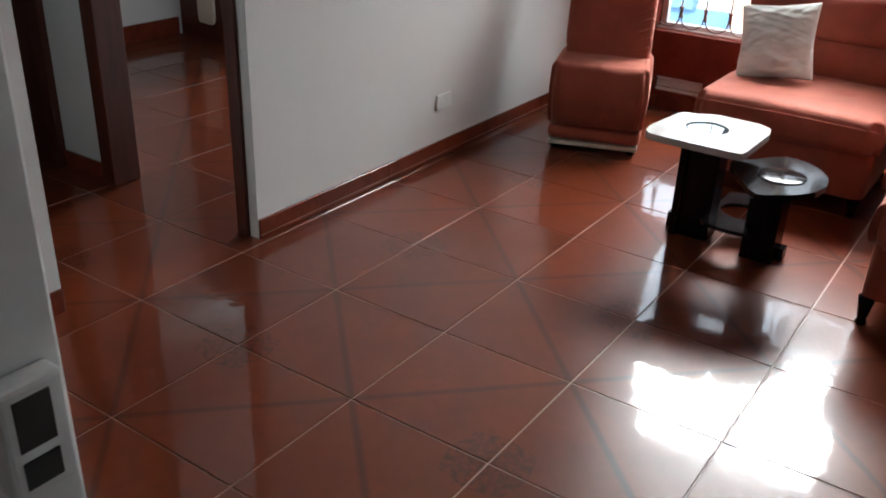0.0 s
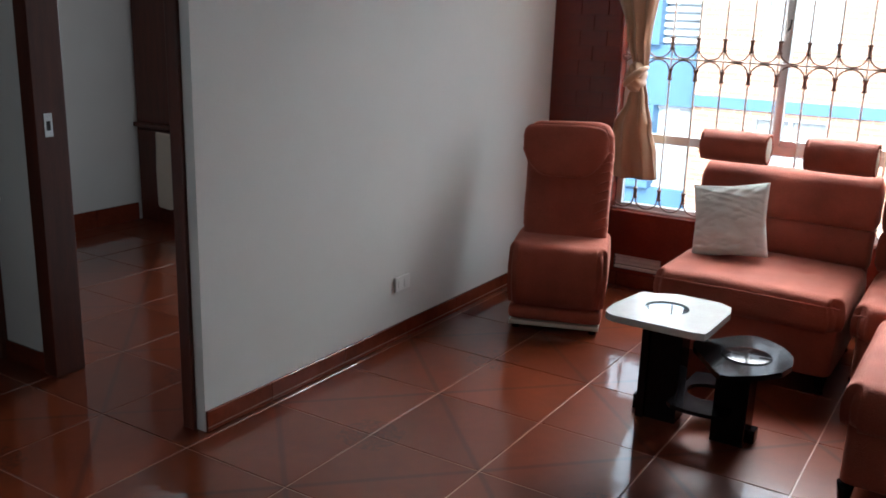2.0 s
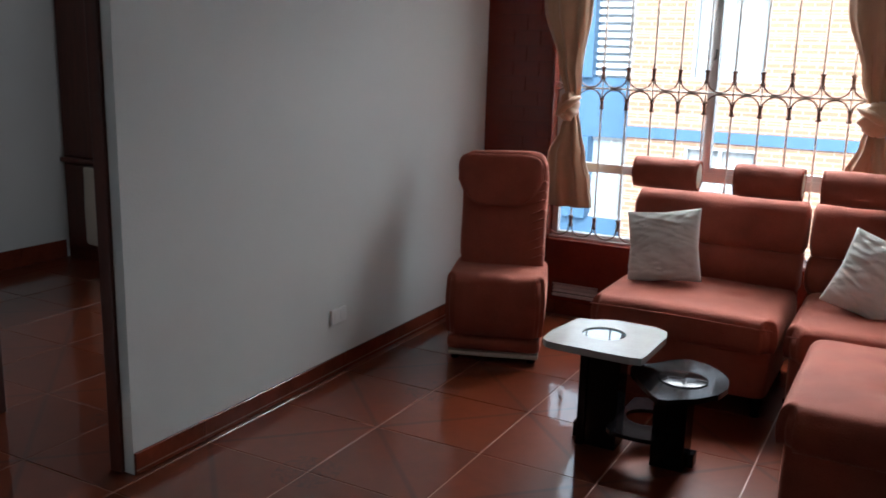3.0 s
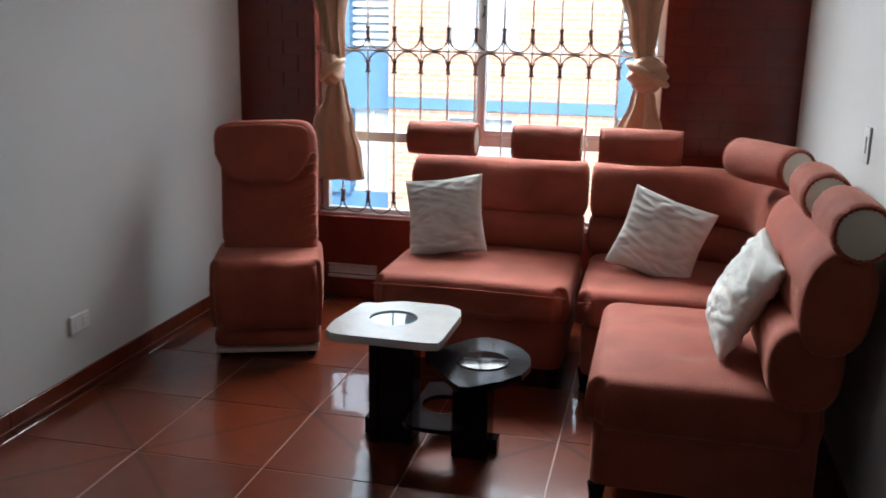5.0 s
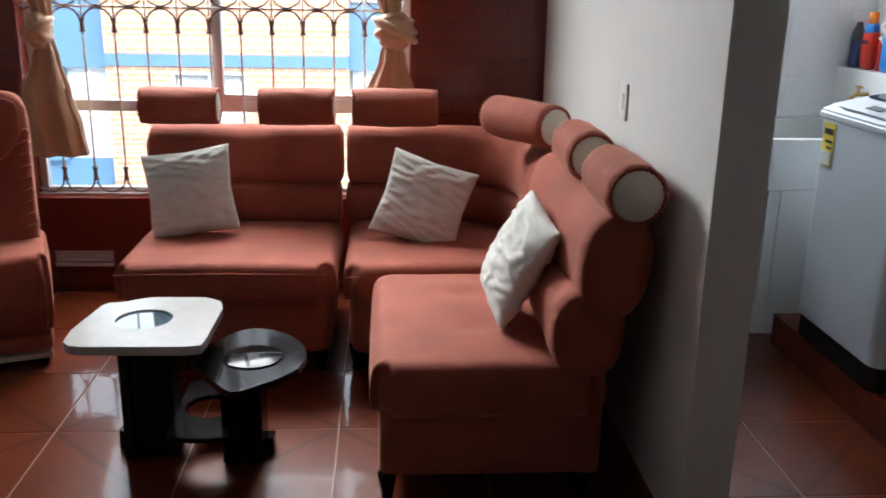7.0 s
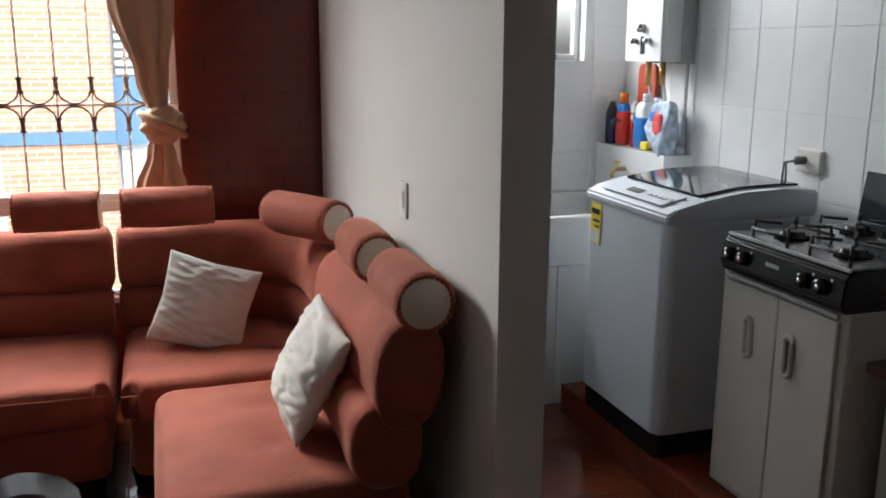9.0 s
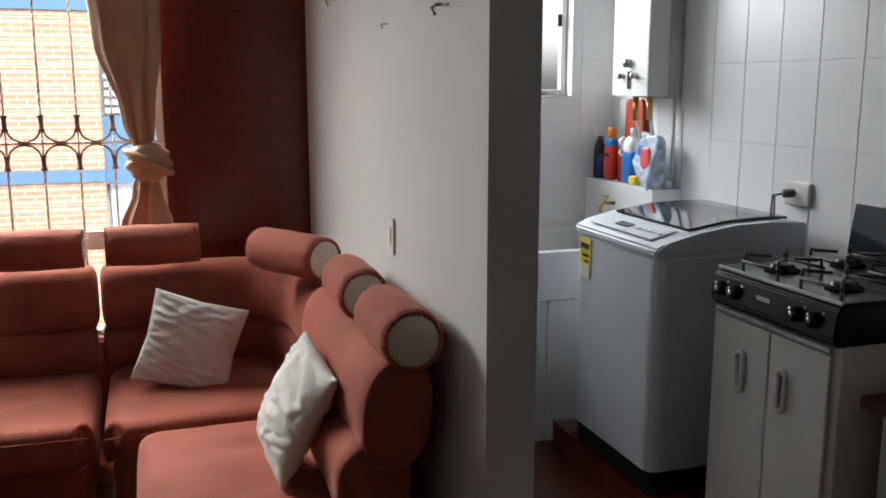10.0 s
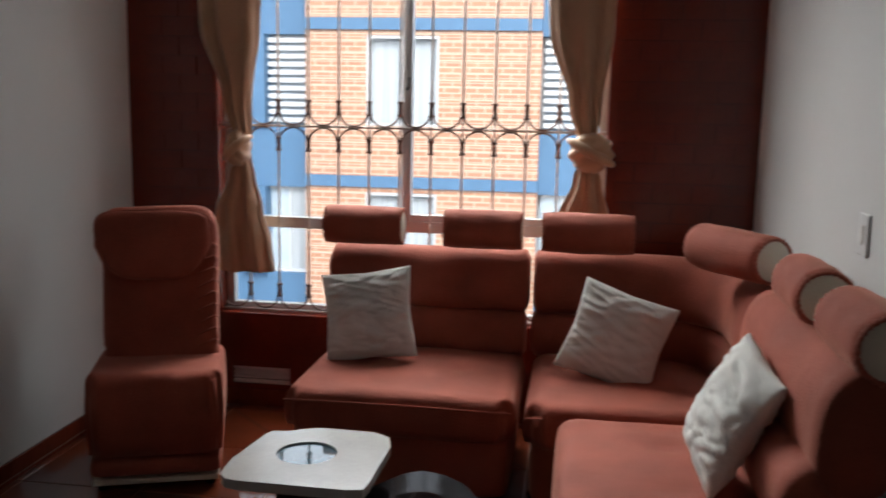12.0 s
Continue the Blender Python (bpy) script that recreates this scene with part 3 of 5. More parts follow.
# ---- sofa ----
def headrest(p0, p1, r, grp="headrests along the sofa"):
    """A bolster from p0 to p1 with cream end discs."""
    p0, p1 = Vector(p0), Vector(p1)
    d = (p1 - p0)
    L = d.length
    q = d.to_track_quat("Z", "Y").to_matrix().to_4x4()
    t = thing("headrest_bolster", "coral velvet bolster headrest with cream end discs on the sofa back", "headrest", grp, Matrix.Translation(p0) @ q)
    n, m_ = 36, 14
    bm = bmesh.new()
    rings = []
    prof = [(0.82, 0.0), (0.93, 0.004), (0.99, 0.014), (1.0, 0.03)] + [(1.0 + 0.02 * math.sin(math.pi * i / m_), 0.03 + (L - 0.06) * i / m_) for i in range(1, m_)] + [(1.0, L - 0.03), (0.99, L - 0.014), (0.93, L - 0.004), (0.82, L)]
    for f, z in prof:
        near = min(z, L - z)
        ring = []
        for k in range(n):
            a = 2 * math.pi * k / n
            pucker = 0.0022 * math.sin(18 * a) * max(0, 1 - near / 0.02)
            dent = 0.003 * noise.noise(Vector((math.cos(a) * 3, math.sin(a) * 3, z * 12)) + p0 * 5)
            rr = r * f + pucker + dent
            ring.append(bm.verts.new((rr * math.cos(a), rr * math.sin(a), z)))
        rings.append(ring)
    for a, b in zip(rings, rings[1:]):
        for k in range(n):
            bm.faces.new((a[k], a[(k + 1) % n], b[(k + 1) % n], b[k]))
    part("roll", bm, CORAL, t, smooth=True)
    for z, s in ((0.001, -1), (L - 0.001, 1)):
        bm = bmesh.new()
        rim = [bm.verts.new((r * 0.84 * math.cos(2 * math.pi * k / n), r * 0.84 * math.sin(2 * math.pi * k / n), z)) for k in range(n)]
        mid = [bm.verts.new((r * 0.5 * math.cos(2 * math.pi * k / n), r * 0.5 * math.sin(2 * math.pi * k / n), z + s * 0.006)) for k in range(n)]
        c = bm.verts.new((0, 0, z + s * 0.008))
        for k in range(n):
            j = (k + 1) % n
            bm.faces.new((rim[k], rim[j], mid[j], mid[k]))
            bm.faces.new((mid[k], mid[j], c))
        part("end_disc", bm, CREAM, t, "cream cloth end disc", smooth=True)
        ring = [(r * 0.885 * math.cos(2 * math.pi * k / 90), r * 0.885 * math.sin(2 * math.pi * k / 90), z) for k in range(91)]
        tube("gathered_trim", ring, [0.0045 + 0.0032 * (k % 3 == 1) + 0.001 * math.sin(k * 1.7) for k in range(91)], CORAL, t, n=7)
    return t


def seat_fn(amp, spots=()):
    def f(p):
        if p.z > 0.5:
            p = Vector((p.x, p.y, p.z + amp * (1 - p.x * p.x) * (1 - p.y * p.y)))
            for sx, sy in spots:
                p.z -= 0.10 * math.exp(-((p.x - sx) ** 2 + (p.y - sy) ** 2) / 0.01)
        return p
    return f


def seat_bm(x0, y0, x1, y1, z0, z1, amp=0.015, tufts=(), seed=0, r=0.045):
    """An upholstered seat: a fine grid over a rounded block, crowned, tufted, slightly creased."""
    bm = bmesh.new()
    n = 30
    cx, cy, hx, hy = (x0 + x1) / 2, (y0 + y1) / 2, (x1 - x0) / 2, (y1 - y0) / 2

    def top(u, v):
        x, y = cx + hx * u, cy + hy * v
        ex, ey = max(0, abs(u) * hx - (hx - r)), max(0, abs(v) * hy - (hy - r))
        d = min(r, math.hypot(ex, ey))
        z = z1 - (r - math.sqrt(max(0, r * r - d * d))) + amp * (1 - u * u) * (1 - v * v)
        for tu, tv in tufts:
            z -= 0.014 * math.exp(-((u - tu) ** 2 * hx * hx + (v - tv) ** 2 * hy * hy) / 0.0022)
        z += 0.003 * noise.noise(Vector((x * 9, y * 9, seed)))
        k = 1 - 0.35 * (ex > 0 and ey > 0) * (ex + ey) / (2 * r) * 0.3
        return Vector((cx + (x - cx) * k, cy + (y - cy) * k, z))

    def s(i):
        f = -1 + 2 * i / n
        return math.copysign(1 - (1 - abs(f)) ** 1.6, f)

    g = [[bm.verts.new(top(s(i), s(j))) for j in range(n + 1)] for i in range(n + 1)]
    for i in range(n):
        for j in range(n):
            bm.faces.new((g[i][j], g[i + 1][j], g[i + 1][j + 1], g[i][j + 1]))
    rim = [g[i][0] for i in range(n)] + [g[n][j] for j in range(n)] + [g[i][n] for i in range(n, 0, -1)] + [g[0][j] for j in range(n, 0, -1)]
    prev = rim
    for f, out in ((0.35, 0.006), (0.7, 0.004), (1.0, -0.004)):
        cur = []
        for v in rim:
            z = v.co.z + (z0 - v.co.z) * f
            d = Vector((v.co.x - cx, v.co.y - cy, 0)).normalized()
            cur.append(bm.verts.new((v.co.x + d.x * out, v.co.y + d.y * out, z)))
        for k in range(len(rim)):
            j = (k + 1) % len(rim)
            bm.faces.new((prev[k], prev[j], cur[j], cur[k]))
        prev = cur
    bm.faces.new(prev[::-1])
    return bm


def piping(points, parent, closed=False):
    tube("piping", points, 0.003, CORAL, parent, n=6)


def sweep_back(name, path, prof, material, parent, cap=0.7):
    """Sweeps a closed profile (offset outwards, z) along a plan path, closing the ends softly."""
    bm = bmesh.new()
    pts = [Vector((x, y, 0)) for x, y in path]
    n = len(pts)
    czs = sum(z for _, z in prof) / len(prof)
    cos_ = sum(o for o, _ in prof) / len(prof)
    rings = []
    ends = [(-0.018, 0.72), (-0.008, 0.93)]
    seq = [(0, e, s) for e, s in ends] + [(i, 0, 1) for i in range(n)] + [(n - 1, -e, s) for e, s in ends[::-1]]
    for i, e, s in seq:
        d = (pts[min(i + 1, n - 1)] - pts[max(i - 1, 0)]).normalized()
        out = Vector((d.y, -d.x, 0))
        p = pts[i] + d * e
        ring = []
        for o, z in prof:
            q = p + out * (cos_ + (o - cos_) * s)
            zz = czs + (z - czs) * s
            w = 0.007 * noise.noise(Vector((q.x * 7, q.y * 7, zz * 9))) + 0.002 * noise.noise(Vector((q.x * 26, q.y * 26, zz * 12)))
            ring.append(bm.verts.new((q.x + w, q.y + w, zz)))
        rings.append(ring)
    m_ = len(prof)
    for a, b in zip(rings, rings[1:]):
        for k in range(m_):
            bm.faces.new((a[k], a[(k + 1) % m_], b[(k + 1) % m_], b[k]))
    bm.faces.new(rings[0][::-1])
    bm.faces.new(rings[-1])
    return part(name, bm, material, parent, smooth=True)


def oval(co, cz, ro, rz, n=20, e=0.8, lean=0.0):
    out = []
    for k in range(n):
        a = 2 * math.pi * k / n
        o, z = ro * sgnpow(math.cos(a), e), rz * sgnpow(math.sin(a), e)
        out.append((co + o - lean * z, cz + z))
    return out


def leg(x, y, parent, z=0.1):
    return lathe("leg", [(0.016, 0), (0.02, 0.008), (0.014, 0.02), (0.018, 0.035), (0.024, z * 0.75), (0.027, z)], BLACKWOOD, parent, "short turned black leg", n=14, at=(x, y, 0))


def lin(a, b, n):
    return [(a[0] + (b[0] - a[0]) * i / n, a[1] + (b[1] - a[1]) * i / n) for i in range(n + 1)]


LOW = oval(0.008, 0.50, 0.08, 0.095)
UPP = oval(-0.002, 0.70, 0.082, 0.12, e=0.75, lean=0.2)

s1 = thing("sofa_module", "coral velvet two seat sofa module without arms below the window", "sofa", "modules of the corner sofa")
soft("base", (-0.992, 4.27, 0.185), (0.372, 0.34, 0.105), CORAL, s1, e1=0.12, e2=0.12)
part("seat", seat_bm(-1.385, 3.9, -0.605, 4.58, 0.285, 0.425, 0.018, ((-0.45, 0.0), (0.45, 0.0)), 1), CORAL, s1, smooth=True)
piping([(-1.375, 3.902, 0.392), (-0.99, 3.897, 0.398), (-0.615, 3.902, 0.392)], s1)
sweep_back("lower_backrest", lin((-0.62, 4.58), (-1.37, 4.58), 12)[::-1], LOW, CORAL, s1)
sweep_back("upper_backrest", lin((-0.615, 4.6), (-1.375, 4.6), 14)[::-1], UPP, CORAL, s1)
cube("back_panel", (-1.37, 4.64, 0.09), (-0.62, 4.67, 0.78), CORAL, s1, bev=0.012)
for x, y in ((-1.33, 3.97), (-0.66, 3.97), (-1.33, 4.58), (-0.66, 4.58)):
    leg(x, y, s1)
headrest((-1.395, 4.53, 0.905), (-1.095, 4.53, 0.905), 0.074)
headrest((-0.925, 4.53, 0.905), (-0.635, 4.53, 0.905), 0.074)

s2 = thing("sofa_corner_module", "coral velvet corner sofa module with a curved back", "sofa", "modules of the corner sofa")
soft("base", (-0.26, 4.2, 0.185), (0.295, 0.3, 0.105), CORAL, s2, e1=0.12, e2=0.25)
part("seat", seat_bm(-0.572, 3.885, 0.10, 4.58, 0.285, 0.425, 0.015, ((-0.2, -0.1),), 5, r=0.05), CORAL, s2, smooth=True)
piping([(-0.565, 3.893, 0.385), (-0.3, 3.885, 0.39), (-0.02, 3.89, 0.385)], s2)
arc = [(-0.13 + 0.3 * math.cos(a), 4.26 + 0.34 * math.sin(a)) for a in [math.radians(90 - 9 * i) for i in range(0, 11)]]
cpath = lin((-0.565, 4.6), (-0.16, 4.6), 8) + arc[1:] + [(0.172, 4.1), (0.172, 3.95)]
sweep_back("lower_backrest", cpath, LOW, CORAL, s2)
sweep_back("upper_backrest", cpath, UPP, CORAL, s2)
leg(-0.53, 3.97, s2)
leg(-0.53, 4.5, s2)
leg(0.0, 4.4, s2)
headrest((-0.55, 4.53, 0.905), (-0.215, 4.53, 0.905), 0.076)
headrest((0.0, 4.28, 0.915), (0.175, 3.97, 0.915), 0.078)

s3 = thing("sofa_side_module", "coral velvet sofa module standing against the white partition", "sofa", "modules of the corner sofa")
soft("base", (-0.145, 3.42, 0.195), (0.3, 0.385, 0.105), CORAL, s3, e1=0.1, e2=0.1)
part("seat", seat_bm(-0.465, 3.0, 0.17, 3.83, 0.29, 0.43, 0.015, ((-0.05, -0.3), (-0.05, 0.4)), 9, r=0.05), CORAL, s3, smooth=True)
LOW3 = oval(0.035, 0.525, 0.095, 0.115)
UPP3 = oval(-0.005, 0.715, 0.088, 0.14, e=0.8, lean=0.1)
sweep_back("lower_backrest", lin((0.135, 3.84), (0.135, 2.99), 14), LOW3, CORAL, s3)
sweep_back("upper_backrest", lin((0.15, 3.84), (0.15, 2.97), 14), UPP3, CORAL, s3)
cube("back_panel", (0.10, 3.03, 0.09), (0.168, 3.84, 0.62), CORAL, s3, bev=0.02, seg=3)
for x, y in ((-0.42, 3.05), (-0.42, 3.78), (0.12, 3.05), (0.12, 3.78)):
    leg(x, y, s3)
headrest((0.18, 3.68, 0.915), (0.18, 3.4, 0.915), 0.076)
headrest((0.19, 3.26, 0.905), (0.19, 2.95, 0.905), 0.078)

# ---- armless chair ----
ch = thing("armless_chair", "tall coral velvet single chair beside the white wall", "chair", m=pose(-2.075, 3.885, 0, 0, 0, 20))
cube("base_board", (0.01, 0.01, 0.025), (0.44, 0.42, 0.045), CREAM, ch, "pale board under the chair", bev=0.004)
for x, y in ((0.04, 0.05), (0.41, 0.05), (0.04, 0.38), (0.41, 0.38)):
    lathe("foot", [(0.018, 0), (0.02, 0.025)], BLACKWOOD, ch, n=12, at=(x, y, 0))
soft("skirt_roll", (0.225, 0.22, 0.085), (0.225, 0.215, 0.045), CORAL, ch, e1=0.5, e2=0.12)
def seat_wave(bm):
    """Gathers over the front edge of the seat and a slight flare of its front panel."""
    for v in bm.verts:
        f = max(0.0, min(1.0, (0.12 - v.co.y) / 0.12))
        v.co.z += 0.006 * f * (v.co.z > 0.3) * math.cos(v.co.x * 26 - 5.8)
        if v.co.y < 0.03:
            v.co.y -= 0.010 * math.cos(v.co.x * 26 - 5.8) * max(0.0, (v.co.z - 0.22) / 0.2) + 0.012 * max(0.0, 1 - abs(v.co.z - 0.36) / 0.12)
    return bm


part("seat", seat_wave(seat_bm(-0.006, 0.0, 0.456, 0.43, 0.13, 0.425, 0.004, (), 3, r=0.035)), CORAL, ch, smooth=True)
for x in (0.15, 0.30):
    tube("seam", [(x, 0.14, 0.425), (x, 0.05, 0.424), (x, 0.003, 0.412), (x, -0.008, 0.37), (x, -0.004, 0.33)], 0.002, CORAL, ch, n=5)
def back_fn(p):
    side = max(0.0, abs(p.x) - 0.55) / 0.45
    return Vector((p.x * (1 + 0.035 * side * noise.noise(Vector((p.x * 2, p.y * 1.5 + p.z * 2, p.z * 11)))), p.y, p.z))


bk = soft_bm((0, 0, 0), (0.208, 0.075, 0.315), 0.25, 0.4, nu=56, nv=56, wob=0.006, seed=2, fn=back_fn)
part("backrest", bk, CORAL, ch, smooth=True, m=pose(0.23, 0.345, 0.66, -7))


def hr_width(z):
    return 1.0 if z > 0.1 else 1.0 - 0.42 * ((0.1 - z) / 1.1) ** 1.7


def hr_fn(p):
    return Vector((p.x * hr_width(p.z), p.y, p.z + 0.04 * (1 - p.x * p.x) * (p.z > 0)))


hp = pose(0.21, 0.285, 0.838, -7)
hd = part("headrest", soft_bm((0, 0, 0), (0.203, 0.046, 0.125), 0.32, 0.3, nu=56, nv=28, wob=0.003, fn=hr_fn), CORAL, ch, smooth=True, m=hp)
edge = []
for k in range(61):
    a = 2 * math.pi * k / 60
    q = Vector((sgnpow(math.cos(a), 0.32), 0, sgnpow(math.sin(a), 0.32)))
    q = hr_fn(q)
    edge.append((q.x * 0.204, -0.028, q.z * 0.126))
tube("piping", edge, 0.0032, CORAL, hd, n=6)
for k in range(9):
    z = 0.47 + 0.045 * k
    tube("gather", [(0.437, 0.30 + 0.12 * (z - 0.66), z), (0.425, 0.272 + 0.12 * (z - 0.66), z + 0.012), (0.36, 0.268 + 0.12 * (z - 0.66), z - 0.012 - 0.004 * (k % 3))], [0.004, 0.005, 0.001], CORAL, ch, n=6)


# ---- cushions ----
def cushion(m, w=0.17, label=""):
    t = thing("throw_cushion", label, "cushion", "white throw cushions", m)
    n = 72
    bm = bmesh.new()
    sides = []
    for sgn in (1, -1):
        g = []
        for i in range(n + 1):
            row = []
            for j in range(n + 1):
                u, v = -1 + 2 * i / n, -1 + 2 * j / n
                pinch = 1 - 0.06 * (1 - abs(u)) * abs(v) ** 2 - 0.06 * (1 - abs(v)) * abs(u) ** 2
                x, z = u * w * pinch * (1 + 0.03 * u * u * v * v), v * w * pinch
                th = 0.056 * (max(0, (1 - u * u)) * max(0, (1 - v * v))) ** 0.42
                cre = (0.013 * (abs(noise.noise(Vector((u * 1.6 + 1.4 * v, v * 4.2 - u * 1.5, sgn * 5 + m.translation.x * 9)))) - 0.12) + 0.0015 * noise.noise(Vector((u * 4 + v * 5, v * 9, 2)))) * min(1, th / 0.03)
                cre += 0.011 * (0.28 - abs(noise.noise(Vector((u * 1.3 + 0.7 * v + 3 * m.translation.x, v * 5.5 + 1.2 * u, 4 + sgn))))) * min(1, th / 0.03)
                row.append(Vector((x, -sgn * (th + cre + 0.004 * noise.noise(Vector((u * 4, v * 4, 7))) * min(1, th / 0.02)), z)))
            g.append(row)
        sides.append([[bm.verts.new(p) for p in r] for r in g])
    for s, g in enumerate(sides):
        for i in range(n):
            for j in range(n):
                f = (g[i][j], g[i + 1][j], g[i + 1][j + 1], g[i][j + 1])
                bm.faces.new(f if s == 0 else f[::-1])
    bmesh.ops.remove_doubles(bm, verts=bm.verts, dist=0.0008)
    part("cover", bm, CUSH, t, smooth=True)
    e = [(-w, 0, -w), (0, 0, -w * 0.9), (w, 0, -w), (w * 0.9, 0, 0), (w, 0, w), (0, 0, w * 0.9), (-w, 0, w), (-w * 0.9, 0, 0), (-w, 0, -w)]
    tube("seam", e, 0.0025, CUSH, t, n=5)
    return t


cushion(pose(-1.18, 4.32, 0.595, -18, -9, 0), 0.168, "wrinkled off-white throw cushion on the two seat module")
cushion(pose(-0.272, 4.26, 0.575, -20, 17, -8), 0.168, "wrinkled off-white throw cushion on the corner module")
cushion(pose(-0.035, 3.37, 0.622, -26, 8, -86), 0.166, "wrinkled off-white throw cushion leaning on the side module")

# ---- coffee table ----
tb = thing("coffee_table", "two-level coffee table with pale and black tops and round glass insets", "table")
top1 = [(-1.245, 3.075), (-0.92, 3.07), (-0.905, 3.085), (-0.9, 3.36), (-0.915, 3.42), (-0.96, 3.455), (-1.12, 3.46), (-1.165, 3.44), (-1.2, 3.415), (-1.25, 3.41), (-1.28, 3.2), (-1.275, 3.11)]
bm = slab_bm(top1, 0.445, 0.47, (-1.105, 3.275, 0.078))
part("upper_top", bm, STONE, tb, "pale speckled upper top")
part("glass_inset", slab_bm([(-1.105 + 0.0775 * math.cos(math.pi * k / 24), 3.275 + 0.0775 * math.sin(math.pi * k / 24)) for k in range(48)], 0.459, 0.465), TGLASS, tb, "round glass inset")
top2 = [(-0.99, 3.245), (-0.975, 3.19), (-0.83, 2.985), (-0.80, 2.985), (-0.71, 3.06), (-0.66, 3.13), (-0.645, 3.21), (-0.66, 3.29), (-0.70, 3.36), (-0.76, 3.41), (-0.82, 3.43), (-0.87, 3.40), (-0.93, 3.31), (-0.975, 3.27)]
part("lower_top", slab_bm(top2, 0.36, 0.38, (-0.795, 3.205, 0.078)), BLACKWOOD, tb, "glossy black lower top")
part("glass_inset", slab_bm([(-0.795 + 0.0775 * math.cos(math.pi * k / 24), 3.205 + 0.0775 * math.sin(math.pi * k / 24)) for k in range(48)], 0.368, 0.374), TGLASS, tb, "round glass inset")
lathe("inset_ring", [(0.083, 0.3805), (0.083, 0.383), (0.08, 0.384)], BLACKWOOD, tb, n=32, at=(-0.795, 3.205, 0))
cube("pedestal", (-1.205, 3.32, 0.0), (-1.175, 3.455, 0.445), BLACKWOOD, tb, bev=0.003)
cube("pedestal", (-1.175, 3.335, 0.0), (-1.055, 3.44, 0.445), BLACKWOOD, tb, bev=0.003)
cube("pedestal", (-0.91, 3.29, 0.0), (-0.79, 3.41, 0.36), BLACKWOOD, tb, bev=0.003)
part("shelf", slab_bm([(-1.055, 3.2), (-0.98, 3.185), (-0.92, 3.185), (-0.84, 3.2), (-0.84, 3.56), (-0.92, 3.59), (-0.98, 3.59), (-1.055, 3.56)], 0.125, 0.14, (-0.955, 3.39, 0.078)), BLACKWOOD, tb)
cube("foot", (-1.24, 3.385, 0.0), (-1.205, 3.445, 0.06), BLACKWOOD, tb, bev=0.003)
cube("foot", (-0.79, 3.345, 0.0), (-0.765, 3.4, 0.05), BLACKWOOD, tb, bev=0.003)

# ---- wall fittings ----
so = thing("wall_socket", "white double wall socket low on the white wall", "socket")
cube("plate", (XL, 3.41, 0.235), (XL + 0.012, 3.525, 0.305), WHITEP, so, bev=0.004)
for y in (3.445, 3.49):
    cube("outlet", (XL + 0.012, y - 0.014, 0.252), (XL + 0.0135, y + 0.014, 0.288), WHITEP, so, bev=0.0005)
sw = thing("light_switch", "white light switch on the white partition", "switch")
cube("plate", (XR - 0.008, 3.485, 1.01), (XR, 3.56, 1.12), WHITEP, sw, bev=0.004)
cube("rocker", (XR - 0.0105, 3.51, 1.04), (XR - 0.008, 3.535, 1.09), ENAM, sw, bev=0.001)


def hook(y, z, s=1.0):
    t = thing("wall_hook", "small metal hook in the white partition", "hook", "hooks in the partition")
    tube("screw", [(XR, y, z), (XR - 0.02 * s, y, z)], 0.003 * s, STEEL, t, n=6)
    tube("bend", [(XR - 0.02 * s, y, z), (XR - 0.028 * s, y, z - 0.006 * s), (XR - 0.022 * s, y, z - 0.016 * s)], 0.003 * s, STEEL, t, n=6)


hook(3.54, 1.68, 0.8)
hook(3.0, 1.69, 1.5)
hook(4.25, 1.81, 1.5)

# ---- bedroom ----
wd = thing("wardrobe", "dark reddish wooden wardrobe in the bedroom", "wardrobe")
cube("carcass", (-5.24, 4.32, 0.0), (-4.2, 4.9, 2.1), WOOD, wd, bev=0.004)
cube("lower_door", (-5.2, 4.3, 0.08), (-4.72, 4.32, 0.64), WOOD, wd, bev=0.004)
cube("lower_door", (-4.7, 4.3, 0.08), (-4.24, 4.32, 0.64), WOOD, wd, bev=0.004)
cube("moulding", (-5.24, 4.285, 0.655), (-4.2, 4.32, 0.685), WOOD, wd, bev=0.006)
cube("upper_door", (-5.2, 4.3, 0.7), (-4.72, 4.32, 2.05), WOOD, wd, bev=0.004)
cube("upper_door", (-4.7, 4.3, 0.7), (-4.24, 4.32, 2.05), WOOD, wd, bev=0.004)
tw = thing("hanging_towel", "pale towel hanging on the wooden wardrobe", "towel")
soft("cloth", (-4.93, 4.28, 0.38), (0.08, 0.012, 0.26), CREAM, tw, e1=0.2, e2=0.3, wob=0.01)

# ---- kitchen ----
wm = thing("washing_machine", "light grey top-loading washing machine on the red kitchen plinth", "washing machine")
x0, x1, y0, y1 = 1.15, 1.74, 3.44, 4.02


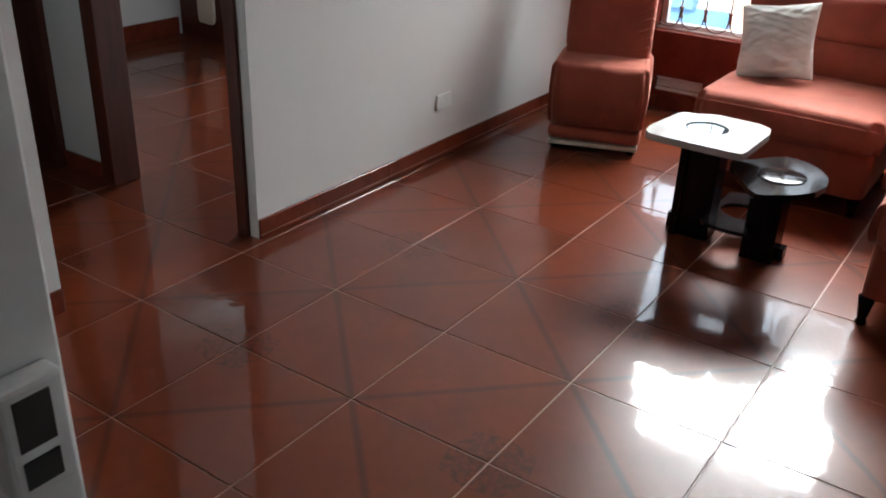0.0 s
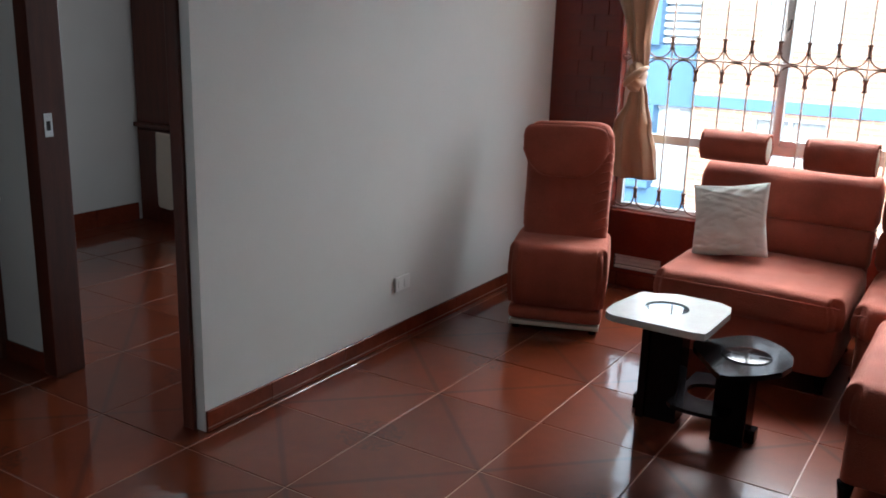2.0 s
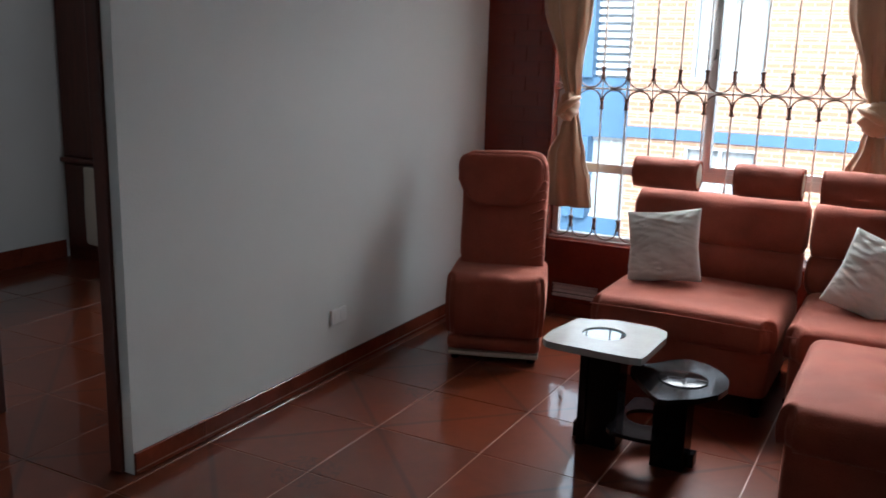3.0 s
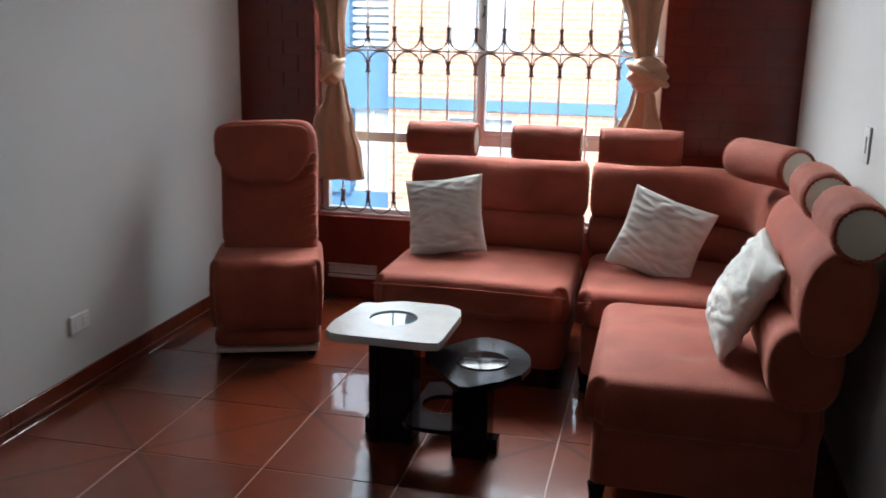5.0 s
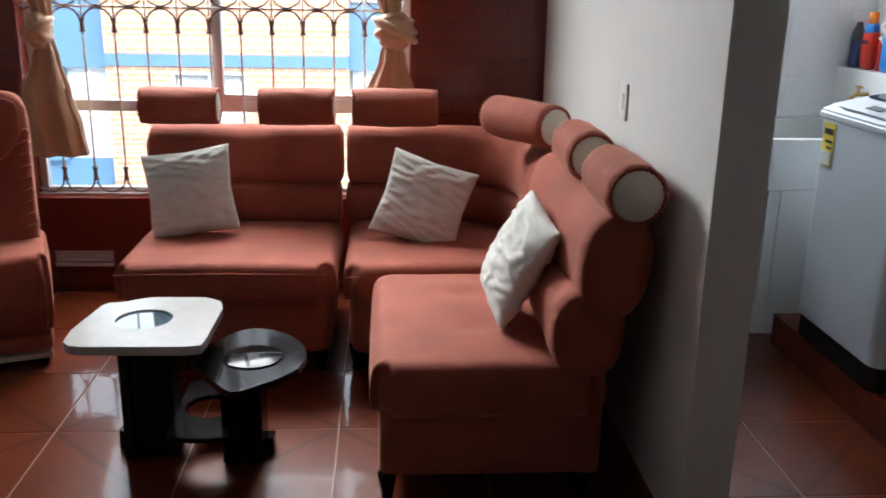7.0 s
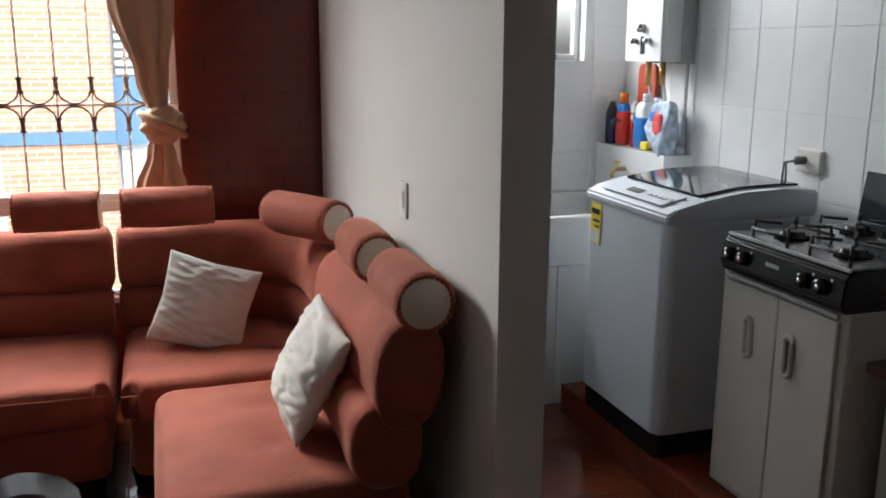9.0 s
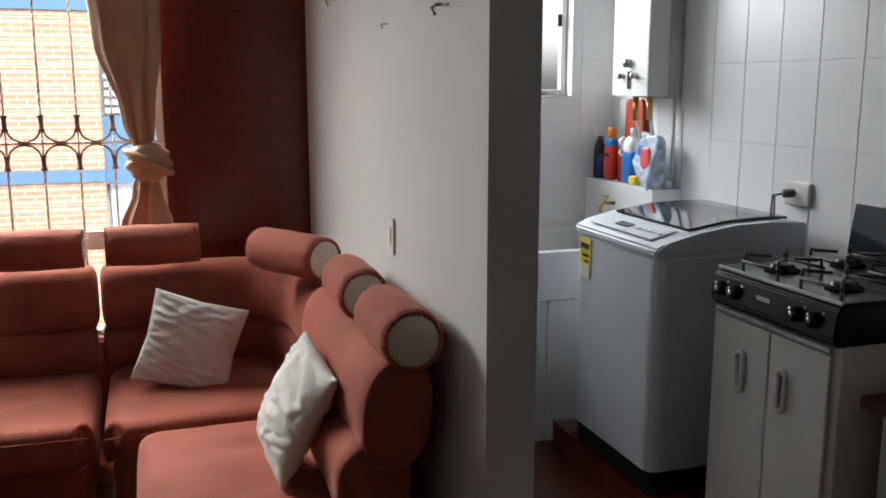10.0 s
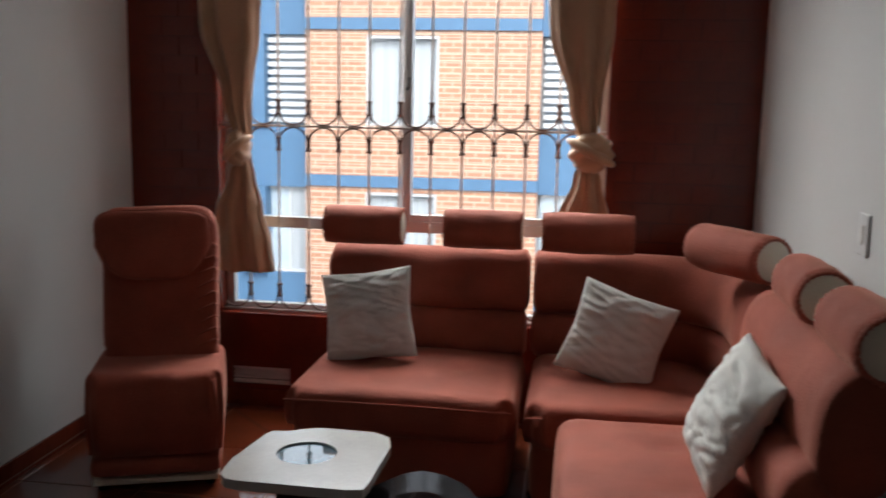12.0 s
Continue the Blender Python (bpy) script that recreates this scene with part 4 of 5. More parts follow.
def shell(x0, y0, x1, y1, z0, z1, r, material, name, parent, taper=0.0, label=""):
    bm = bmesh.new()
    n = 6
    pts = []
    for cx, cy, a0 in ((x1 - r, y1 - r, 0), (x0 + r, y1 - r, 90), (x0 + r, y0 + r, 180), (x1 - r, y0 + r, 270)):
        for k in range(n + 1):
            a = math.radians(a0 + 90 * k / n)
            pts.append((cx + r * math.cos(a), cy + r * math.sin(a)))
    mx, my = (x0 + x1) / 2, (y0 + y1) / 2
    rings = []
    for z, s in ((z0, 1 - taper), (z1 - 0.01, 1), (z1, 0.985)):
        rings.append([bm.verts.new((mx + (x - mx) * s, my + (y - my) * s, z)) for x, y in pts])
    for a, b in zip(rings, rings[1:]):
        for k in range(len(pts)):
            j = (k + 1) % len(pts)
            bm.faces.new((a[k], a[j], b[j], b[k]))
    bm.faces.new(rings[0][::-1])
    bm.faces.new(rings[-1])
    return part(name, bm, material, parent, label)


shell(x0 + 0.015, y0 + 0.015, x1, y1 - 0.015, 0.125, 0.215, 0.03, BLACKP, "base", wm, label="black base skirt")
shell(x0 + 0.008, y0 + 0.004, x1, y1 - 0.004, 0.215, 0.955, 0.045, GREYP, "body", wm, taper=-0.005)
# top housing, higher at the rear
bm = bmesh.new()
prof = [(x0, 0.955), (x0, 0.985), (x0 + 0.05, 1.005), (x0 + 0.16, 1.03), (x0 + 0.3, 1.05), (x0 + 0.45, 1.055), (x1, 1.045), (x1, 0.955)]
lo, hi = [bm.verts.new((x, y0, z)) for x, z in prof], [bm.verts.new((x, y1, z)) for x, z in prof]
for k in range(len(prof)):
    j = (k + 1) % len(prof)
    bm.faces.new((lo[k], lo[j], hi[j], hi[k]))
bm.faces.new(lo)
bm.faces.new(hi[::-1])
bmesh.ops.bevel(bm, geom=bm.edges[:], offset=0.008, segments=2, affect="EDGES", clamp_overlap=True)
part("top_housing", bm, GREYP, wm)
bm = bmesh.new()
lp = [(x0 + 0.15, 1.031), (x0 + 0.3, 1.053), (x0 + 0.45, 1.058), (x0 + 0.54, 1.055)]
a = [bm.verts.new((x, y0 + 0.05, z)) for x, z in lp] + [bm.verts.new((x, y0 + 0.05, z + 0.008)) for x, z in lp[::-1]]
b = [bm.verts.new((v.co.x, y1 - 0.05, v.co.z)) for v in a]
for k in range(8):
    bm.faces.new((a[k], a[(k + 1) % 8], b[(k + 1) % 8], b[k]))
bm.faces.new(a)
bm.faces.new(b[::-1])
part("lid", bm, SMOKE, wm, "dark translucent lid")
ctl = pose(x0 + 0.075, 0, 1.016, 0, -13, 0)
cube("control_panel", (-0.05, y0 + 0.08, -0.002), (0.05, y1 - 0.08, 0.0012), GREYP, wm, m=ctl)
cube("display", (-0.02, 3.72, 0.003), (0.012, 3.81, 0.005), INK, wm, "dark display", m=ctl)
for k in range(5):
    cube("button", (-0.012, 3.53 + 0.032 * k, 0.003), (0.002, 3.548 + 0.032 * k, 0.006), WHITEP, wm, m=ctl)
cube("energy_label", (x0 + 0.0035, 3.895, 0.79), (x0 + 0.0055, 3.975, 0.945), YELLOW, wm, "yellow energy label")
for k, (a_, b_) in enumerate(((0.905, 0.925), (0.875, 0.885), (0.855, 0.862))):
    cube("print_bar", (x0 + 0.0015, 3.905, a_), (x0 + 0.0035, 3.965 - 0.012 * k, b_), INK, wm)
cube("label_foot", (x0 + 0.0015, 3.9, 0.795), (x0 + 0.0035, 3.97, 0.845), WHITEP, wm)

sh = tagged(cube("tiled_ledge", (1.655, 4.3, 0.0), (KX, 4.92, 1.065), WHITET), "white tiled ledge behind the washing machine", "ledge", kind="structure")

sk = thing("laundry_sink", "white concrete laundry sink on side walls under the kitchen window", "sink")
cube("front_apron", (0.55, 4.27, 0.62), (1.64, 4.31, 0.83), WHITEP, sk, bev=0.006)
cube("rear_rim", (0.55, 4.86, 0.62), (1.64, 4.915, 0.83), WHITEP, sk, bev=0.006)
cube("side_rim", (0.55, 4.31, 0.62), (0.6, 4.86, 0.83), WHITEP, sk, bev=0.004)
cube("side_rim", (1.59, 4.31, 0.62), (1.64, 4.86, 0.83), WHITEP, sk, bev=0.004)
cube("washboard", (0.6, 4.31, 0.7), (1.1, 4.86, 0.74), WHITEP, sk, m=pose(0, 0, 0))
cube("basin_floor", (1.17, 4.31, 0.63), (1.59, 4.86, 0.65), WHITEP, sk)
cube("support_wall", (1.12, 4.29, 0), (1.17, 4.86, 0.62), WHITEP, sk, bev=0.004)
cube("front_panel", (1.17, 4.285, 0), (1.62, 4.31, 0.62), WHITEP, sk, bev=0.004)
cube("support_wall", (0.58, 4.29, 0), (0.63, 4.86, 0.62), WHITEP, sk, bev=0.004)
fa = thing("tap", "small brass tap over the laundry sink", "tap")
tube("spout", [(1.655, 4.62, 0.97), (1.6, 4.62, 0.97), (1.585, 4.62, 0.955), (1.585, 4.62, 0.93)], 0.009, BRASS, fa)
tube("stem", [(1.61, 4.62, 0.97), (1.61, 4.62, 1.0)], 0.006, BRASS, fa)
tube("cross_handle", [(1.61, 4.595, 1.002), (1.61, 4.645, 1.002)], 0.005, BRASS, fa)

he = thing("gas_water_heater", "white gas water heater on the tiled wall", "water heater")
shell(1.62, 4.31, 1.72, 4.62, 1.46, 2.1, 0.012, WHITEP, "front_casing", he, label="white enamelled front")
cube("rear_casing", (1.72, 4.325, 1.45), (KX, 4.61, 2.12), STEEL, he, "grey metal rear casing", bev=0.004)
for yy, zz, rr in ((4.465, 1.60, 0.024), (4.52, 1.545, 0.017), (4.41, 1.545, 0.017)):
    tube("knob", [(1.62, yy, zz), (1.595, yy, zz)], rr * 0.8, STEEL, he, n=18)
    tube("knob_cap", [(1.595, yy, zz), (1.59, yy, zz)], rr * 0.55, STEEL, he, n=14)
cube("gauge", (1.616, 4.45, 1.49), (1.62, 4.478, 1.565), BLACKP, he)
tube("inlet_pipe", [(1.68, 4.39, 1.46), (1.68, 4.39, 1.40), (1.7, 4.39, 1.30), (1.72, 4.39, 1.068)], 0.008, WHITEP, he)
tube("gas_cock", [(1.68, 4.39, 1.46), (1.68, 4.39, 1.36)], 0.014, BRASS, he, "brass gas cock")
tube("inlet_pipe", [(1.70, 4.54, 1.46), (1.70, 4.54, 1.4), (1.73, 4.54, 1.25), (1.74, 4.54, 1.068)], 0.008, WHITEP, he)
tube("valve", [(1.70, 4.54, 1.46), (1.70, 4.54, 1.35)], 0.013, BRASS, he, "brass valve")
tube("inlet_pipe", [(1.77, 4.34, 1.45), (1.77, 4.34, 1.068)], 0.008, WHITEP, he)

LZ = 1.065
bt = thing("spray_bottle", "clear spray bottle half full of navy cleaner on the tiled ledge", "bottle")
lathe("liquid", [(0.028, 0), (0.031, 0.01), (0.031, 0.12)], NAVY, bt, "navy liquid", at=(1.70, 4.855, LZ))
lathe("neck", [(0.031, 0.12), (0.029, 0.15), (0.014, 0.19), (0.012, 0.2)], SMOKE, bt, at=(1.70, 4.855, LZ))
cube("trigger_head", (1.67, 4.845, LZ + 0.2), (1.715, 4.865, LZ + 0.24), WHITEP, bt, "white trigger head", bev=0.005)
b2 = thing("cleaner_bottle", "bottle of red floor cleaner with an orange cap on the ledge", "bottle")
soft("body", (1.70, 4.745, LZ + 0.085), (0.026, 0.042, 0.085), REDP, b2, e1=0.4, e2=0.6)
soft("shoulder", (1.70, 4.745, LZ + 0.165), (0.024, 0.036, 0.035), BLUEP, b2, "blue printed shoulder", e1=0.6, e2=0.7)
lathe("cap", [(0.02, 0.195), (0.02, 0.24), (0.017, 0.245)], ORANGE, b2, "orange cap", at=(1.70, 4.745, LZ))
cube("print_bar", (1.673, 4.72, LZ + 0.11), (1.675, 4.77, LZ + 0.125), INK, b2)
b3 = thing("small_bottle", "slim red bottle with a white cap on the ledge", "bottle")
lathe("body", [(0.018, 0), (0.018, 0.12), (0.012, 0.14)], REDP, b3, at=(1.71, 4.66, LZ))
lathe("cap", [(0.013, 0.14), (0.013, 0.185)], WHITEP, b3, "white cap", at=(1.71, 4.66, LZ))
b4 = thing("bleach_jug", "white bleach jug with a blue label on the ledge", "jug")
soft("body", (1.705, 4.565, LZ + 0.075), (0.034, 0.048, 0.075), BLUEP, b4, "blue label sleeve", e1=0.3, e2=0.5)
soft("upper_body", (1.705, 4.565, LZ + 0.165), (0.032, 0.045, 0.05), WHITEP, b4, e1=0.8, e2=0.7)
lathe("neck", [(0.016, 0.2), (0.015, 0.235), (0.015, 0.25)], WHITEP, b4, at=(1.705, 4.555, LZ))
tube("handle", [(1.68, 4.595, LZ + 0.21), (1.67, 4.615, LZ + 0.19), (1.67, 4.615, LZ + 0.14), (1.68, 4.6, LZ + 0.12)], 0.008, WHITEP, b4)
b5 = thing("detergent_bag", "crumpled plastic bag of detergent with a pink print on the ledge", "bag")
soft("bag", (1.70, 4.40, LZ + 0.108), (0.035, 0.075, 0.112), BAG, b5, e1=0.3, e2=0.35, wob=0.034, seed=3)
soft("print", (1.664, 4.385, LZ + 0.12), (0.010, 0.034, 0.055), PINK, b5, "pink printed patch", e1=0.5, e2=0.5, wob=0.012)
soft("print", (1.669, 4.44, LZ + 0.16), (0.007, 0.02, 0.025), BLUEP, b5, "blue printed patch", e1=0.5, e2=0.5, wob=0.012)
soft("print", (1.669, 4.36, LZ + 0.045), (0.007, 0.025, 0.018), BLUEP, b5, "blue printed patch", e1=0.5, e2=0.5, wob=0.012)
soft("print", (1.666, 4.43, LZ + 0.07), (0.008, 0.016, 0.04), REDP, b5, "red printed patch", e1=0.5, e2=0.5, wob=0.014)
soft("top_gather", (1.70, 4.42, LZ + 0.215), (0.02, 0.05, 0.03), BAG, b5, e1=0.8, e2=0.6, wob=0.03, seed=8)
b6 = thing("sponge", "yellow and white sponge in front of the bleach jug", "sponge")
soft("pad", (1.685, 4.5, LZ + 0.02), (0.018, 0.028, 0.02), YELLOW, b6, e1=0.4, e2=0.4, wob=0.005)
b7 = thing("scouring_pad", "greenish wire scouring pad on the ledge", "scouring pad")
soft("pad", (1.75, 4.335, LZ + 0.02), (0.028, 0.026, 0.021), GREYP, b7, e1=0.9, e2=0.9, wob=0.012)
b8 = thing("red_dustpan", "dark red plastic dustpan standing behind the bottles", "dustpan")
soft("pan", (1.772, 4.66, LZ + 0.19), (0.012, 0.08, 0.19), MATTRED, b8, e1=0.25, e2=0.4)

ks = thing("kitchen_socket", "white wall socket with a plugged grey cord over the stove", "socket")
cube("plate", (KX - 0.02, 3.495, 1.085), (KX, 3.625, 1.172), ENAM, ks, bev=0.009, seg=3)
tube("plug", [(KX - 0.012, 3.575, 1.13), (KX - 0.05, 3.59, 1.128)], 0.016, CORD, ks, "grey plug", n=10)
pts = [(KX - 0.05, 3.59, 1.128), (KX - 0.07, 3.62, 1.12), (KX - 0.05, 3.65, 1.06), (KX - 0.04, 3.65, 0.98), (KX - 0.03, 3.64, 0.9)]
tube("cord", pts, 0.0042, CORD, ks, "grey cord", n=6)
tube("cord", [(x - 0.005, y - 0.035 * (0.2 + k / 4), z) for k, (x, y, z) in enumerate(pts)], 0.0042, CORD, ks, "grey cord", n=6)

# stove with its cabinet
sc = thing("stove_cabinet", "white metal cabinet with two doors under the stove", "cabinet")
cx0, cy0, cy1 = 1.265, 2.745, 3.29
cube("body", (cx0 + 0.012, cy0, 0.125), (KX - 0.01, cy1, 0.845), ENAM, sc, bev=0.004)
for a_, b_ in ((cy0 + 0.03, 3.008), (3.014, cy1 - 0.04)):
    d = cube("door", (cx0, a_, 0.15), (cx0 + 0.012, b_, 0.815), ENAM, sc, "white door with an oval handle", bev=0.004)
    yh = 3.135 if a_ > 2.9 else 2.95
    bm = bmesh.new()
    n = 28
    pr = []
    for k in range(n):
        a = 2 * math.pi * k / n
        pr.append((0.017 * math.cos(a), 0.017 * math.sin(a) + math.copysign(0.042, math.sin(a))))
    tube("handle_ring", [(cx0 - 0.003, yh + u, 0.662 + v) for u, v in pr + pr[:1]], 0.0085, ENAM, d, n=6)
    # shade inside the first door's recess is put in as dark grey colour
    cube("handle_recess", (cx0 - 0.0015, yh - 0.011, 0.618), (cx0 - 0.0003, yh + 0.011, 0.706), CORD if a_ < 2.9 else ENAM, d)
cube("top_trim", (cx0 - 0.004, cy0 + 0.03, 0.82), (cx0 + 0.011, cy1 - 0.03, 0.835), STEEL, sc, "thin steel strip", bev=0.002)
st = thing("gas_stove", "black four burner table stove with steel top on the white cabinet", "stove")
bm = bmesh.new()
pf = [(1.25, 0.846), (1.235, 0.87), (1.245, 0.945), (1.265, 0.957), (KX - 0.03, 0.957), (KX - 0.03, 0.846)]
lo, hi = [bm.verts.new((x, 2.735, z)) for x, z in pf], [bm.verts.new((x, 3.262, z)) for x, z in pf]
for k in range(6):
    j = (k + 1) % 6
    bm.faces.new((lo[k], lo[j], hi[j], hi[k]))
bm.faces.new(lo)
bm.faces.new(hi[::-1])
bmesh.ops.bevel(bm, geom=bm.edges[:], offset=0.005, segments=2, affect="EDGES", clamp_overlap=True)
part("casing", bm, BLACKP, st)
cube("hob", (1.262, 2.742, 0.957), (KX - 0.04, 3.255, 0.966), HOB, st, "dark steel hob", bev=0.003)
for y in (3.215, 3.15, 2.885, 2.815):
    tube("knob", [(1.241, y, 0.905), (1.222, y, 0.903)], 0.021, BLACKP, st, "black control knob", n=20)
    tube("knob_cap", [(1.222, y, 0.903), (1.219, y, 0.903)], 0.009, STEEL, st, n=12)
    cube("print_dot", (1.2395, y - 0.035, 0.925), (1.241, y - 0.029, 0.931), WHITEP, st)
cube("badge", (1.2385, 2.99, 0.905), (1.24, 3.05, 0.918), STEEL, st, "small silver badge", bev=0.001)
for bx, by in ((1.38, 3.12), (1.38, 2.87), (1.62, 3.12), (1.62, 2.87)):
    lathe("burner", [(0.05, 0.966), (0.052, 0.972), (0.036, 0.976), (0.036, 0.984), (0.03, 0.988), (0.012, 0.99)], BLACKP, st, "black burner", at=(bx, by, 0), n=24)
    for k in range(4):
        a = math.pi / 4 + k * math.pi / 2
        ca, sa = math.cos(a), math.sin(a)
        tube("pan_support_finger", [(bx + 0.11 * ca, by + 0.11 * sa, 0.966), (bx + 0.104 * ca, by + 0.104 * sa, 1.012), (bx + 0.096 * ca, by + 0.096 * sa, 1.006), (bx + 0.03 * ca, by + 0.03 * sa, 1.006)], 0.0048, INK, st, "black wire finger", n=6)
    for sx in (-1, 1):
        tube("pan_support_rail", [(bx + sx * 0.078, by - 0.085, 0.984), (bx + sx * 0.078, by + 0.085, 0.984)], 0.0046, INK, st, "black wire rail", n=6)
cube("hob_edge", (1.255, 2.74, 0.9555), (1.262, 3.257, 0.967), STEEL, st, "bright steel front edge", bev=0.002)
lid = cube("glass_lid", (-0.004, 2.75, 0), (0.004, 3.25, 0.17), SMOKE, st, "raised smoked glass lid", bev=0.003, m=pose(1.735, 0, 0.966, 0, 8, 0))

kt = thing("kitchen_counter", "low kitchen counter with a worn wooden top and a white side", "counter")
cube("top", (1.3, 2.1, 0.7), (KX - 0.01, 2.7, 0.73), WOOD, kt, "worn dark wooden top", bev=0.004)
cube("body", (1.34, 2.12, 0.125), (KX - 0.01, 2.66, 0.7), ENAM, kt, bev=0.003)
ol = thing("orange_lid", "small orange plastic lid on the wooden counter", "lid")
soft("disc", (1.44, 2.6, 0.741), (0.05, 0.05, 0.01), ORANGE, ol, e1=0.4, e2=1.0)

# ---- outside ----
FY = 15.2
ab = thing("apartment_building", "orange brick apartment building with blue bands across the yard", "building")


def fbox(n, x0, z0, x1, z1, y0, y1, m, parent=ab, label=""):
    return cube(n, (x0, y0, z0), (x1, y1, z1), m, parent, label)


STO = 2.47
BX0, BX1 = -4.71, -0.97
for s in range(-3, 1):
    zb = 0.16 + STO * s
    fbox("blue_band", BX0, zb - 0.07, BX1 - 0.0, zb + 0.11, FY - 0.05, FY + 0.3, FBLUE, label="blue painted floor band")
    wz0, wz1 = zb + 0.91, zb + STO - 0.15
    fbox("brick_wall", BX0, zb + 0.11, BX1, wz0, FY, FY + 0.3, FBRICK, label="orange brick wall")
    fbox("brick_wall", BX0, wz0, -3.72, wz1, FY, FY + 0.3, FBRICK, label="orange brick wall")
    fbox("brick_wall", -2.56, wz0, BX1, wz1, FY, FY + 0.3, FBRICK, label="orange brick wall")
    fbox("brick_wall", BX0, wz1, BX1, zb + STO - 0.07, FY, FY + 0.3, FBRICK, label="orange brick wall")
    w = fbox("window", -3.72, wz0, -2.56, wz0 + 0.04, FY + 0.02, FY + 0.12, FWHITE, label="white framed window with net curtains")
    fbox("frame", -3.72, wz1 - 0.05, -2.56, wz1, FY + 0.02, FY + 0.12, FWHITE, w)
    for x in (-3.72, -3.16, -2.6):
        fbox("frame", x, wz0 + 0.04, x + 0.045, wz1 - 0.05, FY + 0.02, FY + 0.12, FWHITE, w)
    fbox("net_curtain", -3.675, wz0 + 0.04, -2.6, wz1 - 0.05, FY + 0.16, FY + 0.2, NETC, w)
    for side in (-1, 1):
        e0 = BX0 if side < 0 else BX1
        a, b = (e0 - 3.4, e0) if side < 0 else (e0, e0 + 4.2)
        fbox("blue_wall", a, zb - 0.07, b, wz0 - 0.02, FY + 0.25, FY + 0.5, FBLUE, label="blue rendered wall")
        fbox("blue_wall", a, wz1 + 0.02, b, zb + STO - 0.07, FY + 0.25, FY + 0.5, FBLUE, label="blue rendered wall")
        for k in range(2):
            q0 = (e0 - 0.72 - 1.15 * k) if side < 0 else (e0 + 0.05 + 1.25 * k)
            fbox("louvre_backing", q0, wz0 - 0.02, q0 + 0.7, wz1 + 0.02, FY + 0.4, FY + 0.45, FGLASS, label="grey glass behind louvres")
            if s < 0:
                w = fbox("side_window", q0, wz0 - 0.02, q0 + 0.7, wz0 + 0.03, FY + 0.34, FY + 0.4, FWHITE, label="white framed window with net curtains")
                fbox("frame", q0, wz1 - 0.03, q0 + 0.7, wz1 + 0.02, FY + 0.34, FY + 0.4, FWHITE, w)
                fbox("frame", q0 + 0.33, wz0 + 0.03, q0 + 0.37, wz1 - 0.03, FY + 0.34, FY + 0.4, FWHITE, w)
                fbox("net_curtain", q0 + 0.37, wz0 + 0.03, q0 + 0.7, wz1 - 0.03, FY + 0.38, FY + 0.4, NETC, w)
            bm = bmesh.new()
            for j in range(11 if s == 0 else 0):
                zz = wz0 + 0.02 + j * (wz1 - wz0) / 11
                box(bm, q0, FY + 0.3, zz, q0 + 0.7, FY + 0.34, zz + 0.075)
            if s == 0:
                part("louvre_set", bm, FWHITE, ab, "white horizontal louvres")
            else:
                bm.free()
            c0, c1 = (q0 - 0.45, q0) if side < 0 else (q0 + 0.7, q0 + 1.25)
            fbox("blue_pier", c0, wz0 - 0.02, c1, wz1 + 0.02, FY + (0.1 if k == 0 else 0.25), FY + 0.5, FBLUE, label="blue pier")
fbox("blue_band", BX0, 2.56, BX1, 2.74, FY - 0.05, FY + 0.3, FBLUE, label="blue painted floor band")
fbox("parapet", BX0, 2.74, BX1, 3.55, FY, FY + 0.3, FBRICK, label="orange brick parapet")
fbox("parapet", -8.11, 2.56, BX0, 3.4, FY + 0.25, FY + 0.5, FBLUE, label="blue parapet")
fbox("parapet", BX1, 2.56, 3.23, 3.4, FY + 0.25, FY + 0.5, FBLUE, label="blue parapet")
fbox("roof", -8.11, 2.5, 3.23, 2.7, FY + 0.5, FY + 6, FWHITE)
fbox("rear_block", -8.11, -8, 3.23, 2.5, FY + 0.5, FY + 6, FWHITE)
struct("ground", (-300, -300, -8.1), (300, 300, -8.0), ENAM, "paved yard far below", "ground")
no = thing("neighbour_block", "blue and grey apartment block at the side of the yard", "building")
fbox("wall", -16, -8, -9.2, 9, 8, 16, FBLUE, no)

# ---- floor tiles, skirting, wall tiles and bricks ----
TS, GAP = 0.45, 0.005
tiles_parent = tagged(new("floor"), "glossy red ceramic floor tiles with dark diagonal bands", "floor", kind="structure")


def tile_mesh(w, d, t, name, material, b=0.0015):
    bm = bmesh.new()
    x, y = w / 2, d / 2
    lo = [bm.verts.new(p) for p in ((-x, -y, -t), (x, -y, -t), (x, y, -t), (-x, y, -t))]
    mi = [bm.verts.new(p) for p in ((-x, -y, -b), (x, -y, -b), (x, y, -b), (-x, y, -b))]
    hi = [bm.verts.new(p) for p in ((-x + b, -y + b, 0), (x - b, -y + b, 0), (x - b, y - b, 0), (-x + b, y - b, 0))]
    for a, c in ((lo, mi), (mi, hi)):
        for k in range(4):
            bm.faces.new((a[k], a[(k + 1) % 4], c[(k + 1) % 4], c[k]))
    bm.faces.new(hi)
    return mesh_of(bm, name, material)


FLOOR_MESH = tile_mesh(TS - GAP, TS - GAP, 0.0045, "floor_tile", TILE)
rnd = random.Random(4)


def put(name, mesh, parent, m):
    ob = new(name, mesh)
    ob.parent = parent
    ob.matrix_basis = m
    return ob


